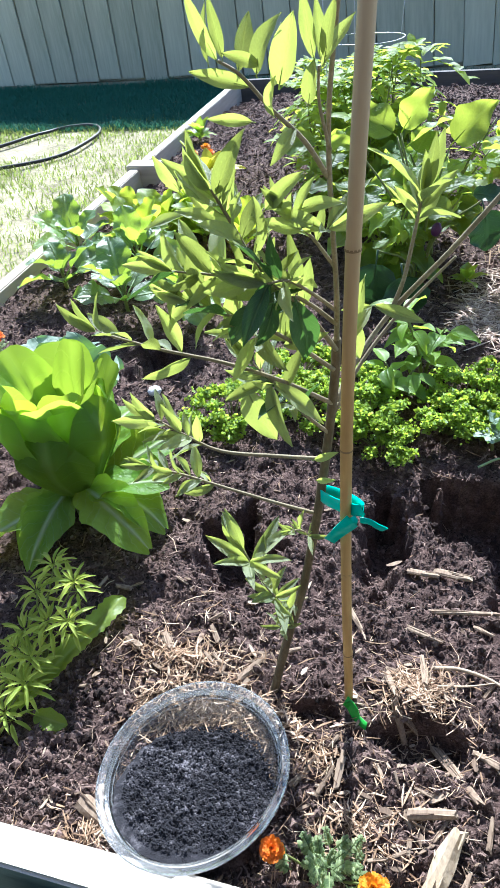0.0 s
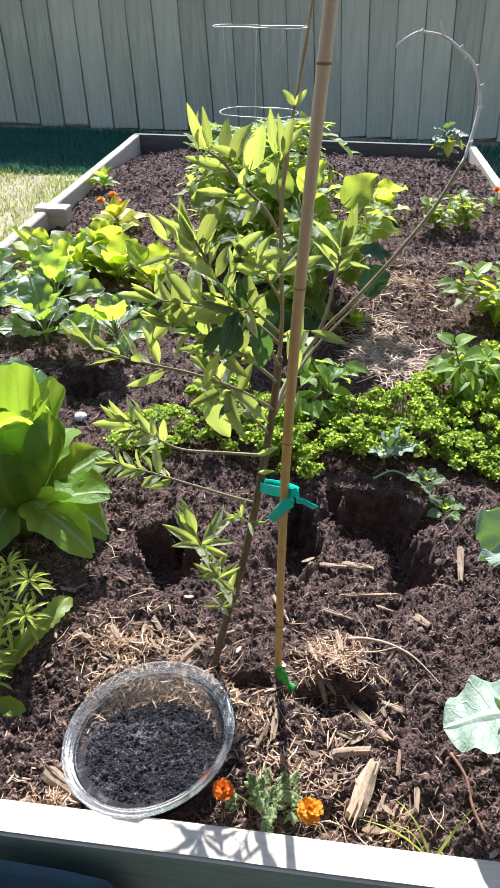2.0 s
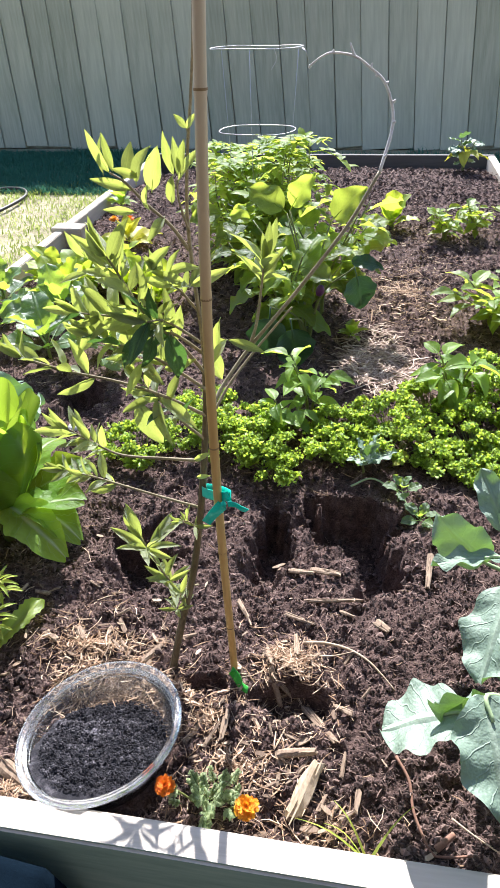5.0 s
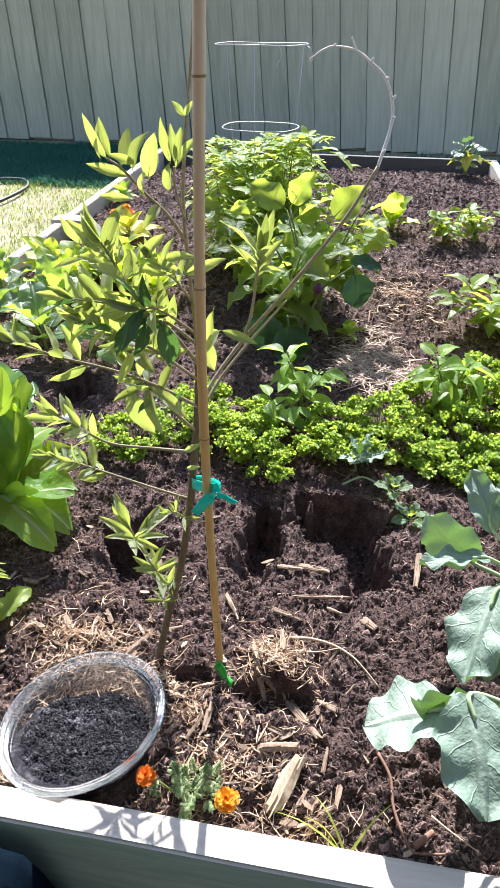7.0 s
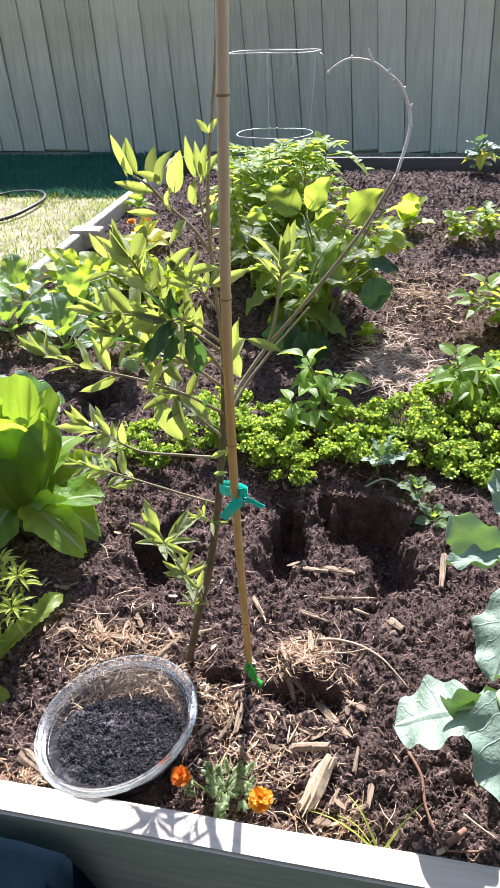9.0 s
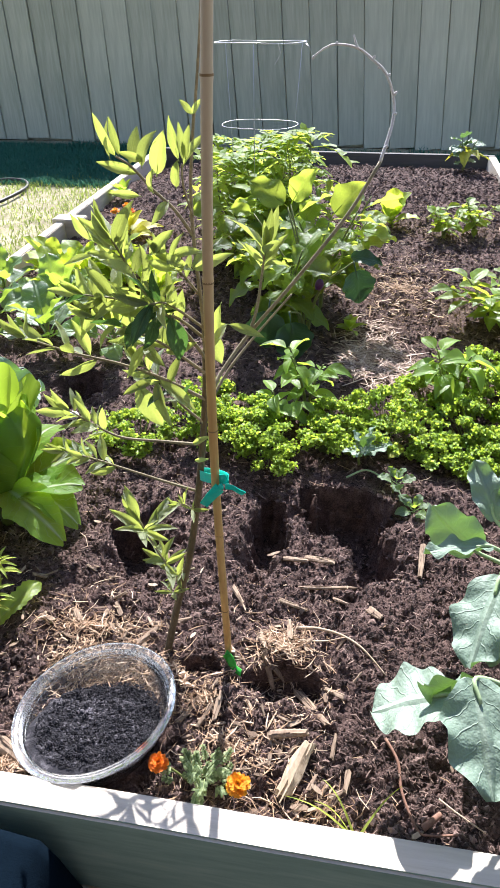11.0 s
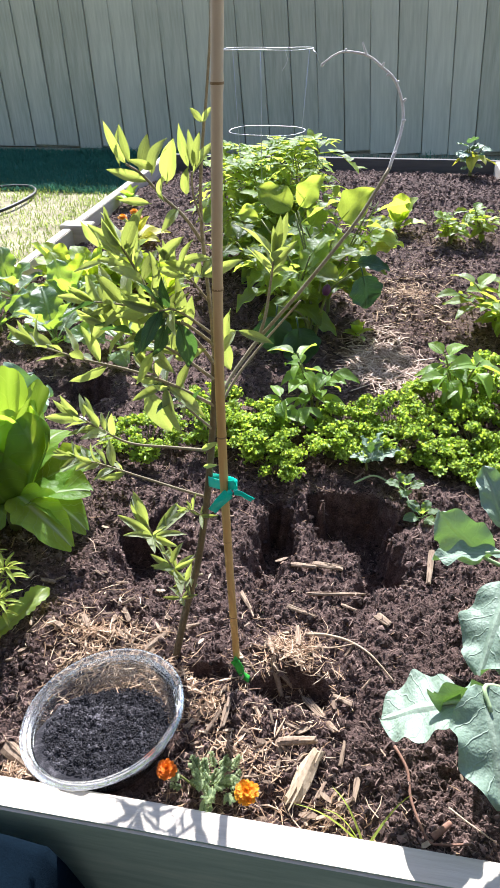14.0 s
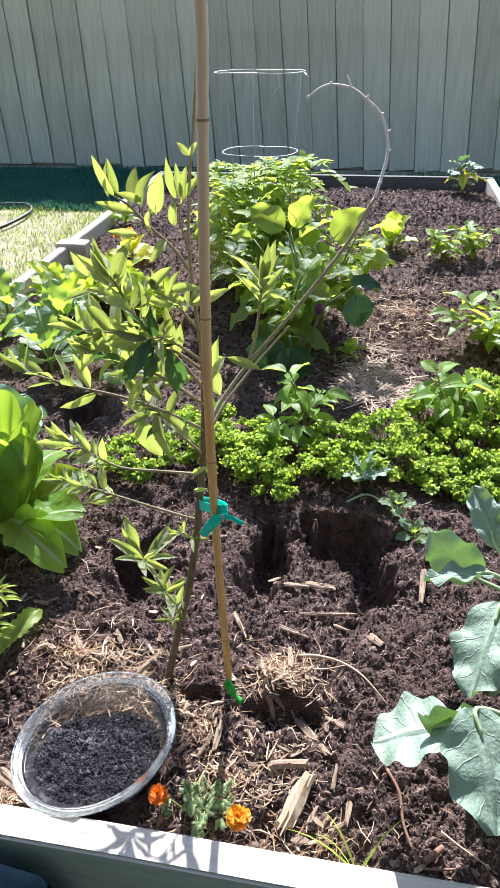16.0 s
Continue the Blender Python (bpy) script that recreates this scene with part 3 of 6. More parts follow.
def build_ground():
    bm = bmesh.new()
    bmesh.ops.create_grid(bm, x_segments=2, y_segments=2, size=1.0)
    me = bpy.data.meshes.new("ground")
    bm.to_mesh(me); bm.free()
    for v in me.vertices:
        v.co = (v.co.x * 400, v.co.y * 400, 0)
    me.materials.append(M["lawn"])
    ob = new("ground", me)
    ob.location.z = GROUND
    tagged(ob, "dry yellow-green lawn around the raised bed", "ground", kind="structure")
    g = Geo()
    ys = []
    y = Y0 - 0.002
    while y < Y1:
        ys.append(y)
        y += 0.0048 + max(0, y - 0.9) * 0.0085
    ys.append(Y1)
    rows = []
    nx = 400
    for y in ys:
        rows.append([(Vector((X0 + (X1 - X0) * i / nx, y, soil(X0 + (X1 - X0) * i / nx, y) + fine(X0 + (X1 - X0) * i / nx, y))), 0, 0) for i in range(nx + 1)])
    g.grid(rows)
    tagged(new("soil_ground", g.mesh("soil", "soil")), "dark crumbly garden soil filling the raised bed", "soil", kind="structure")


build_ground()


# ---------------------------------------------------------------- raised bed
def raised_bed():
    bed = thing("raised_garden_bed", (0.28, 2.6, GROUND), "weathered pale timber sleeper raised garden bed", "garden bed")
    h = TOP - GROUND

    def board(name, size, mat, at, label=""):
        part(name, box_mesh(name, size, mat, 0.004, 0.002, 12), bed, label, Matrix.Translation(Vector(at) - bed.location))
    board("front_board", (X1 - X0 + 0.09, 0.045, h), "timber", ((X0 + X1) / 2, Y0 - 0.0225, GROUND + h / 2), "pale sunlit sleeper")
    # the front face takes the copy with shade in its colour
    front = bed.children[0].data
    front.materials.append(M["timber_front_shade"])
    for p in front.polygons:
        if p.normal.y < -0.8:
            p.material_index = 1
    board("back_board", (X1 - X0 + 0.09, 0.045, h - 0.012), "timber_shade", ((X0 + X1) / 2, Y1 + 0.0225, GROUND + h / 2), "grey sleeper with shade put into its dark colour")
    split = 3.10
    board("side_board", (0.045, split - Y0 - 0.001, h - 0.006), "timber_y", (X0 - 0.0225, (Y0 + split) / 2, GROUND + h / 2 - 0.003))
    board("side_board", (0.045, Y1 - split - 0.001, h - 0.006), "timber_y", (X0 - 0.0225, (Y1 + split) / 2 + 0.001, GROUND + h / 2 - 0.003))
    board("side_board", (0.045, Y1 - Y0 - 0.002, h - 0.006), "timber_y", (X1 + 0.0225, (Y0 + Y1) / 2, GROUND + h / 2 - 0.003))
    board("post", (0.15, 0.085, h + 0.008), "timber", (X0 + 0.012, split, GROUND + h / 2 + 0.004), "square timber post at the board joint")


raised_bed()


# ---------------------------------------------------------------- fence
def fence():
    fy, top = 6.12, 1.075
    f = thing("fence", (0, fy, GROUND), "tall weathered grey vertical timber paling fence in shade", "fence", kind="structure")
    rng = random.Random(4)
    shapes = []
    for k in range(5):
        bm = bmesh.new()
        bmesh.ops.create_cube(bm, size=1.0, matrix=Matrix.Diagonal((0.2070, 0.018, top - GROUND, 1)))
        bmesh.ops.bevel(bm, geom=[e for e in bm.edges if abs(e.verts[0].co.z - e.verts[1].co.z) > 0.5], offset=0.003, segments=1, affect="EDGES")
        me = bpy.data.meshes.new("paling")
        bm.to_mesh(me); bm.free()
        me.materials.append(M["paling"])
        shapes.append(me)
    x, i = -2.363 - 0.2125 * 16, 0
    while x < 6.0:
        z = (top - GROUND) / 2 + rng.uniform(0.0, 0.03)
        # the palings lean a little, more towards the far end of the bed
        e = max(0.0, min(1.0, (x + 2.3) / 2.2))
        lean = -4.6 * e * e * (3 - 2 * e) + rng.uniform(-0.12, 0.12)
        lap = -3.4 + 2.6 * e
        part("paling", shapes[i % 5], f, "", pose(x, 0.0025 * (i % 2) + rng.uniform(-0.001, 0.001), z, 0, lean, lap + rng.uniform(-0.4, 0.4)))
        part("paling", shapes[(i + 2) % 5], f, "", pose(x + 0.1063, 0.034 + 0.003 * (i % 2), z + 0.004 * (i % 2), 0, lean, 0))
        x += 0.2125
        i += 1
    for z in (0.25, 0.85, 1.15):
        part("rail", box_mesh("rail", (11.8, 0.045, 0.08), "paling", 0.004), f, "", pose(0.2, 0.068, z))
    part("plinth_board", box_mesh("plinth_board", (11.8, 0.025, 0.16), "paling", 0.003), f, "", pose(0.2, 0.058, 0.06))


fence()


# ---------------------------------------------------------------- behind the camera
def surroundings():
    ob = new("pavement", box_mesh("pavement", (8, 1.55, 0.02), "paver", 0.003))
    ob.location = (0.3, -0.33, GROUND - 0.002)
    tagged(ob, "dark paving in front of the raised bed", "paving", kind="structure")
    # unseen wall, added only to hold back sky light from behind
    ob = new("wall_south", box_mesh("wall_south", (9, 0.12, 5.0), "dark_wall", 0.004))
    ob.location = (0.3, -1.16, GROUND + 2.5)
    tagged(ob, "plain dark unseen wall added to block sky light", "wall", kind="structure")


surroundings()


# ---------------------------------------------------------------- plants
def stem_geo(points, r0, r1, steps=5, sides=6):
    g = Geo()
    pts = smoothed(points, steps)
    n = len(pts) - 1
    g.tube(pts, [r0 + (r1 - r0) * i / n for i in range(n + 1)], sides)
    return g, pts


def rel(points, base):
    return [Vector(p) - Vector(base) for p in points]


def sapling():
    base = Vector((0.341, 0.765, 0.0))
    s = thing("sapling_tree", base, "young leafy fruit tree sapling tied to a bamboo stake", "tree")
    rng = random.Random(11)

    def limb(name, pts, r0, r1, mat="limb", label="", parent=s):
        g, line = stem_geo(rel(pts, base), r0, r1, 6, 8)
        return part(name, g.mesh(name, mat), parent, label), line
    limb("trunk", [(0.330, 0.752, -0.05), (0.341, 0.765, 0.0), (0.360, 0.790, 0.098), (0.382, 0.812, 0.195), (0.400, 0.822, 0.31), (0.414, 0.822, 0.42), (0.424, 0.822, 0.52), (0.428, 0.815, 0.58)], 0.0070, 0.0046, "bark")
    limb("leader", [(0.428, 0.815, 0.575), (0.430, 0.802, 0.64), (0.426, 0.80, 0.716), (0.425, 0.80, 0.779), (0.431, 0.80, 0.842), (0.438, 0.80, 0.889), (0.446, 0.80, 0.96), (0.45, 0.80, 1.06), (0.452, 0.80, 1.16)], 0.0028, 0.0009)

    def leaf(at, d, facing, size, kind="leaf", wide=1.0, roll=0.0):
        part("leaf", rng.choice(blades(kind)), s, "", aim(Vector(at) - base, d, facing, size, roll, wide))

    def shoot(pts, r, count, size, start=0.35, lift=0.5, spread=0.9, tip=True, dark=0.0, wide=0.88, more=2.0):
        _, line = limb("branch", pts, r, r * 0.45)
        n = len(line) - 1
        count = round(count * more)
        for k in range(count):
            f = start + (1 - start) * (k + 0.5) / count
            i = min(n - 1, int(f * n))
            at = line[i] + (line[i + 1] - line[i]) * (f * n - i) + base
            along = (line[i + 1] - line[i]).normalized()
            side = Matrix.Rotation(k * 2.4 + rng.uniform(-0.5, 0.5), 3, along) @ along.orthogonal().normalized()
            d = along * rng.uniform(0.35, 0.8) + side * spread + Vector((0, 0, lift * rng.uniform(0.3, 1.2)))
            face = Vector((rng.uniform(-0.6, 0.6), rng.uniform(-0.9, 0.3), rng.uniform(0.3, 1.1)))
            leaf(at, d, face, size * rng.uniform(0.6, 1.08), "leaf_shade" if rng.random() < dark else "leaf", wide * rng.uniform(0.75, 1.1), rng.uniform(-1.0, 1.0))
        if tip:
            along = (line[-1] - line[-3]).normalized()
            for k in range(3):
                d = along + Vector((rng.uniform(-0.4, 0.4), rng.uniform(-0.4, 0.4), rng.uniform(0, 0.5)))
                leaf(line[-1] + base, d, (rng.uniform(-0.5, 0.5), -1, 0.4), size * rng.uniform(0.6, 0.95), "leaf", 0.7)
    # the bare arching branch to the side, and the shoot that leaves it
    limb("bare_branch", [(0.426, 0.825, 0.50), (0.44, 0.86, 0.525), (0.472, 0.90, 0.565), (0.526, 0.90, 0.635), (0.568, 0.91, 0.69), (0.602, 0.93, 0.735), (0.632, 0.96, 0.785)], 0.0030, 0.0022)
    limb("dry_tip", [(0.632, 0.96, 0.785), (0.643, 0.99, 0.825), (0.642, 1.0, 0.850), (0.630, 1.0, 0.878), (0.612, 1.005, 0.893), (0.592, 1.012, 0.905), (0.566, 1.01, 0.909), (0.552, 1.005, 0.905), (0.540, 1.0, 0.897)], 0.0022, 0.0011, "dry_twig", "dead pale curled twig end")
    for a, d in (((0.592, 1.012, 0.905), (-0.006, 0, 0.014)), ((0.630, 1.0, 0.876), (0.009, 0, 0.004)), ((0.643, 0.99, 0.835), (0.008, 0, 0.003)), ((0.612, 1.005, 0.893), (0.004, 0, 0.009)), ((0.566, 1.01, 0.909), (0.002, 0, 0.006)), ((0.540, 1.0, 0.897), (-0.004, 0, -0.006)), ((0.642, 1.0, 0.856), (0.006, 0, 0.006)), ((0.621, 1.0, 0.886), (-0.005, 0, -0.004)), ((0.637, 0.97, 0.80), (0.005, 0, 0.006))):
        limb("spur", [a, Vector(a) + Vector(d) * 0.35, Vector(a) + Vector(d) * (1.0 if d[2] > 0.01 else 0.55)], 0.0021, 0.0010, "dry_twig")
    limb("bare_branch", [(0.424, 0.825, 0.485), (0.446, 0.87, 0.52), (0.474, 0.905, 0.552), (0.500, 0.91, 0.585), (0.530, 0.905, 0.625)], 0.0024, 0.0014)
    shoot([(0.470, 0.90, 0.560), (0.482, 0.90, 0.60), (0.489, 0.90, 0.645), (0.494, 0.90, 0.685)], 0.0028, 5, 0.062, 0.75, 0.7)
    # side shoots, from below to the top
    shoot([(0.372, 0.80, 0.135), (0.358, 0.79, 0.180), (0.342, 0.775, 0.238), (0.322, 0.768, 0.308)], 0.0024, 6, 0.064, 0.2, 0.7, wide=0.66)
    shoot([(0.383, 0.83, 0.15), (0.372, 0.81, 0.165), (0.362, 0.80, 0.160)], 0.0018, 3, 0.034, 0.4, 0.3)
    shoot([(0.398, 0.825, 0.28), (0.385, 0.81, 0.31), (0.374, 0.80, 0.318)], 0.0016, 2, 0.030, 0.5, 0.4)
    shoot([(0.404, 0.822, 0.33), (0.36, 0.81, 0.352), (0.30, 0.80, 0.378), (0.252, 0.795, 0.396), (0.212, 0.79, 0.408)], 0.0024, 9, 0.042, 0.55, 0.35)
    shoot([(0.413, 0.822, 0.42), (0.36, 0.805, 0.432), (0.302, 0.795, 0.440), (0.265, 0.79, 0.462), (0.236, 0.785, 0.485)], 0.0025, 7, 0.045, 0.6, 0.5)
    shoot([(0.418, 0.82, 0.46), (0.395, 0.80, 0.50), (0.376, 0.79, 0.535), (0.352, 0.785, 0.565)], 0.0022, 6, 0.052, 0.3, 0.3, dark=0.1)
    shoot([(0.422, 0.82, 0.50), (0.376, 0.79, 0.545), (0.326, 0.775, 0.571), (0.267, 0.765, 0.588), (0.215, 0.75, 0.612)], 0.0027, 5, 0.052, 0.6, 0.6)
    shoot([(0.425, 0.815, 0.545), (0.385, 0.78, 0.60), (0.350, 0.765, 0.625), (0.310, 0.76, 0.640)], 0.0024, 9, 0.052, 0.3, 0.4, dark=0.12)
    shoot([(0.428, 0.812, 0.57), (0.405, 0.785, 0.625), (0.372, 0.768, 0.670), (0.350, 0.765, 0.715), (0.338, 0.765, 0.738)], 0.0026, 13, 0.054, 0.25, 0.5, dark=0.06)
    shoot([(0.429, 0.808, 0.60), (0.400, 0.78, 0.64), (0.345, 0.765, 0.664), (0.295, 0.765, 0.668)], 0.0023, 11, 0.052, 0.3, 0.45, dark=0.08)
    shoot([(0.429, 0.806, 0.615), (0.412, 0.78, 0.645), (0.398, 0.755, 0.668), (0.384, 0.74, 0.672)], 0.0020, 6, 0.050, 0.4, 0.1, dark=0.5)
    shoot([(0.428, 0.802, 0.66), (0.412, 0.79, 0.69), (0.398, 0.785, 0.705)], 0.0018, 4, 0.046, 0.35, 0.6)
    limb("branch", [(0.424, 0.80, 0.735), (0.408, 0.79, 0.765), (0.386, 0.785, 0.788), (0.366, 0.78, 0.812), (0.350, 0.78, 0.822)], 0.0022, 0.0011)
    limb("branch", [(0.426, 0.80, 0.755), (0.420, 0.79, 0.79), (0.421, 0.785, 0.815)], 0.0016, 0.0009)
    # the broad upright leaves of the highest shoots, each foot and tip
    for foot, tipp, wide in (((0.348, 0.785, 0.820), (0.334, 0.765, 0.868), 0.62), ((0.352, 0.785, 0.821), (0.348, 0.775, 0.864), 0.60), ((0.341, 0.785, 0.818), (0.340, 0.79, 0.860), 0.55), ((0.376, 0.785, 0.810), (0.386, 0.775, 0.854), 1.15),
                             ((0.392, 0.785, 0.802), (0.407, 0.770, 0.852), 1.15), ((0.380, 0.785, 0.817), (0.358, 0.765, 0.830), 0.9), ((0.372, 0.785, 0.803), (0.328, 0.770, 0.819), 0.75), ((0.372, 0.785, 0.780), (0.338, 0.770, 0.787), 0.75),
                             ((0.418, 0.785, 0.818), (0.411, 0.775, 0.865), 0.65), ((0.422, 0.785, 0.818), (0.419, 0.79, 0.858), 0.7), ((0.425, 0.785, 0.818), (0.434, 0.775, 0.858), 0.75), ((0.413, 0.785, 0.790), (0.421, 0.765, 0.824), 0.95),
                             ((0.387, 0.785, 0.783), (0.384, 0.765, 0.812), 1.0), ((0.422, 0.785, 0.812), (0.444, 0.80, 0.850), 0.6), ((0.384, 0.79, 0.80), (0.396, 0.83, 0.842), 1.0), ((0.362, 0.785, 0.812), (0.368, 0.81, 0.850), 0.9), ((0.402, 0.79, 0.775), (0.392, 0.755, 0.762), 0.9)):
        d = Vector(tipp) - Vector(foot)
        leaf(foot, d, (rng.uniform(-0.45, 0.45), -1.0, 0.35), d.length * 0.9, "leaf", wide, rng.uniform(-0.35, 0.35))
    for k in (-1, 1):
        leaf((0.434, 0.79, 0.862), (0.35 * k, -0.1, 0.5), (0, -1, 0.5), 0.018, "leaf", 1.1)
    # whorls of longer leaves on the lowest shoot
    for c, n, size, up in (((0.327, 0.772, 0.282), 8, 0.064, 0.95), ((0.350, 0.782, 0.205), 6, 0.052, 0.6), ((0.354, 0.790, 0.128), 5, 0.036, 0.5), ((0.392, 0.812, 0.30), 4, 0.034, 0.5)):
        for k in range(n):
            a = 6.283 * k / n + rng.uniform(-0.3, 0.3)
            leaf(c, (math.cos(a), 0.7 * math.sin(a), up * rng.uniform(0.2, 1.4)), (rng.uniform(-0.4, 0.4), -0.6, 0.8), size * rng.uniform(0.75, 1.1), "leaf", 0.66, rng.uniform(-0.5, 0.5))
    for c, n, size, up in (((0.366, 0.788, 0.545), 5, 0.062, -0.55), ((0.425, 0.78, 0.70), 5, 0.050, 0.4), ((0.462, 0.80, 0.625), 3, 0.046, -0.2), ((0.36, 0.78, 0.60), 6, 0.056, -0.1)):
        for k in range(n):
            a = 6.283 * k / n + rng.uniform(-0.3, 0.3)
            leaf(c, (math.cos(a), 0.6 * math.sin(a), up + rng.uniform(-0.4, 0.4)), (rng.uniform(-0.4, 0.4), -0.8, 0.5), size * rng.uniform(0.75, 1.1), "leaf", 0.72, rng.uniform(-0.5, 0.5))
    limb("branch", [(0.368, 0.80, 0.115), (0.362, 0.797, 0.122), (0.354, 0.790, 0.128)], 0.0018, 0.0012)
    # single larger leaves among the middle shoots and by the stake
    for foot, tipp, wide in (((0.405, 0.800, 0.436), (0.431, 0.790, 0.458), 0.70), ((0.406, 0.800, 0.406), (0.429, 0.790, 0.419), 0.70), ((0.340, 0.785, 0.540), (0.370, 0.775, 0.477), 1.25), ((0.455, 0.800, 0.653), (0.447, 0.790, 0.607), 0.80),
                             ((0.307, 0.785, 0.727), (0.287, 0.775, 0.758), 0.80), ((0.304, 0.785, 0.730), (0.324, 0.775, 0.761), 1.25), ((0.341, 0.785, 0.711), (0.348, 0.775, 0.758), 1.00), ((0.331, 0.785, 0.704), (0.315, 0.775, 0.734), 0.80),
                             ((0.374, 0.785, 0.713), (0.407, 0.775, 0.747), 0.90), ((0.308, 0.785, 0.710), (0.271, 0.775, 0.702), 0.80), ((0.401, 0.785, 0.714), (0.435, 0.775, 0.729), 0.90), ((0.331, 0.785, 0.676), (0.318, 0.770, 0.633), 1.10),
                             ((0.341, 0.785, 0.647), (0.344, 0.770, 0.592), 1.10), ((0.308, 0.785, 0.645), (0.278, 0.770, 0.612), 1.00), ((0.382, 0.785, 0.587), (0.423, 0.775, 0.607), 0.90)):
        d = Vector(tipp) - Vector(foot)
        leaf(foot, d, (rng.uniform(-0.4, 0.4), -0.7, 0.7), d.length * 0.98, "leaf", wide, rng.uniform(-0.4, 0.4))
    # large drooping leaves, the shade of the crown put into their dark colour
    leaf((0.404, 0.75, 0.655), (0.35, -0.25, -1.0), (0.2, -1, 0.35), 0.058, "leaf_shade", 1.2)
    leaf((0.372, 0.75, 0.650), (-0.75, -0.3, -0.9), (-0.2, -1, 0.5), 0.048, "leaf_shade", 1.1)
    leaf((0.388, 0.745, 0.655), (-0.2, -0.4, -1.0), (0.3, -1, 0.2), 0.044, "leaf_shade", 1.0)
    leaf((0.437, 0.80, 0.62), (0.35, -0.1, -1.0), (0.7, -1, 0.4), 0.055, "leaf")


sapling()


def stake():
    s = thing("bamboo_stake", (0.451, 0.770, -0.03), "straight tan bamboo stake pushed into the soil", "stake")
    g = Geo()
    a, c = Vector((0, 0, -0.06)), Vector((0.017, -0.022, 1.45))

    def bow(z):
        return Vector((-0.012, 0, 0)) * math.sin(math.pi * max(0, min(1, z / 1.0)) ** 1.15)
    nodes = [0.02, 0.16, 0.33, 0.52, 0.725, 0.932, 1.13, 1.32]
    pts, rad = [], []
    z = -0.06
    while z < 1.45:
        f = (z + 0.06) / 1.51
        r = 0.0060 + 0.0003 * f
        near = min(abs(z - n) for n in nodes)
        pts.append(a + (c - a) * f + bow(z)); rad.append(r * (1 + 0.13 * max(0, 1 - near / 0.006)))
        z += 0.006
    g.tube(pts, rad, 14)
    part("cane", g.mesh("cane", "bamboo"), s)
    g = Geo()
    for n in nodes:
        f = (n + 0.06) / 1.51
        p = a + (c - a) * f + bow(n)
        g2 = Geo()
        r = 0.0060 + 0.0003 * f + 0.0007
        g2.tube([p - Vector((0, 0, 0.0012)), p + Vector((0, 0, 0.0012))], r, 14, False)
        part("node_ring", g2.mesh("node_ring", "bamboo_node"), s, "dark node ring")


stake()


def tie():
    s = thing("plant_tie", (0.434, 0.795, 0.382), "teal plastic tie knotted round stake and trunk", "plant tie")
    g = Geo()

    def ribbon(pts, w, up):
        line = smoothed(pts, 5)
        rows = []
        for i, p in enumerate(line):
            d = (line[min(i + 1, len(line) - 1)] - line[max(i - 1, 0)]).normalized()
            u = Vector(up) - d * d.dot(Vector(up))
            u.normalize()
            n = d.cross(u) * 0.0006
            k = w * (1 - 0.25 * (i / len(line)))
            rows.append([(p - u * k / 2 + n, 0, 0), (p + u * k / 2 + n, 1, 0), (p + u * k / 2 - n, 1, 1), (p - u * k / 2 - n, 0, 1), (p - u * k / 2 + n, 0, 0)])
        g.grid(rows)
    ring = []
    for q in range(13):
        c, e = 0.049 * math.cos(q * 0.5236), 0.0092 * math.sin(q * 0.5236)
        ring.append(Vector((0.60 * c + 0.80 * e, -0.80 * c + 0.60 * e, 0.0004 * q + 0.56 * c)))
    ribbon(ring, 0.019, (0, 0, 1))
    part("loop", g.mesh("loop", "tie"), s)
    g = Geo()
    ribbon([(0.028, -0.046, 0.024), (0.038, -0.047, 0.024), (0.046, -0.048, 0.020), (0.054, -0.046, 0.014)], 0.012, (0.1, -0.3, 1))
    part("loose_end", g.mesh("loose_end", "tie"), s)
    g = Geo()
    ribbon([(0.020, -0.045, 0.020), (0.008, -0.048, 0.006), (-0.004, -0.048, -0.012)], 0.016, (1, 0, 0.3))
    part("loose_end", g.mesh("loose_end", "tie"), s)
    g = Geo()
    rng = random.Random(3)
    g.blob((0.022, -0.044, 0.022), 0.006, rng, 0.9)
    part("knot", g.mesh("knot", "tie"), s)
    s2 = thing("plant_label", (0.457, 0.757, soil(0.457, 0.757)), "scrap of bright green plastic at the stake foot", "plastic scrap")
    g = Geo()
    ribbon([(-0.008, -0.004, 0.020), (0.002, -0.012, 0.018), (0.010, -0.020, 0.006), (0.024, -0.030, 0.008)], 0.016, (0.4, 0.3, 1))
    part("strip", g.mesh("strip", "green_plastic"), s2)
    g = Geo()
    ribbon([(-0.006, -0.010, 0.024), (0.000, -0.010, 0.012), (0.004, -0.012, 0.0)], 0.012, (1, 0.2, 0))
    part("strip", g.mesh("strip", "green_plastic"), s2)


tie()


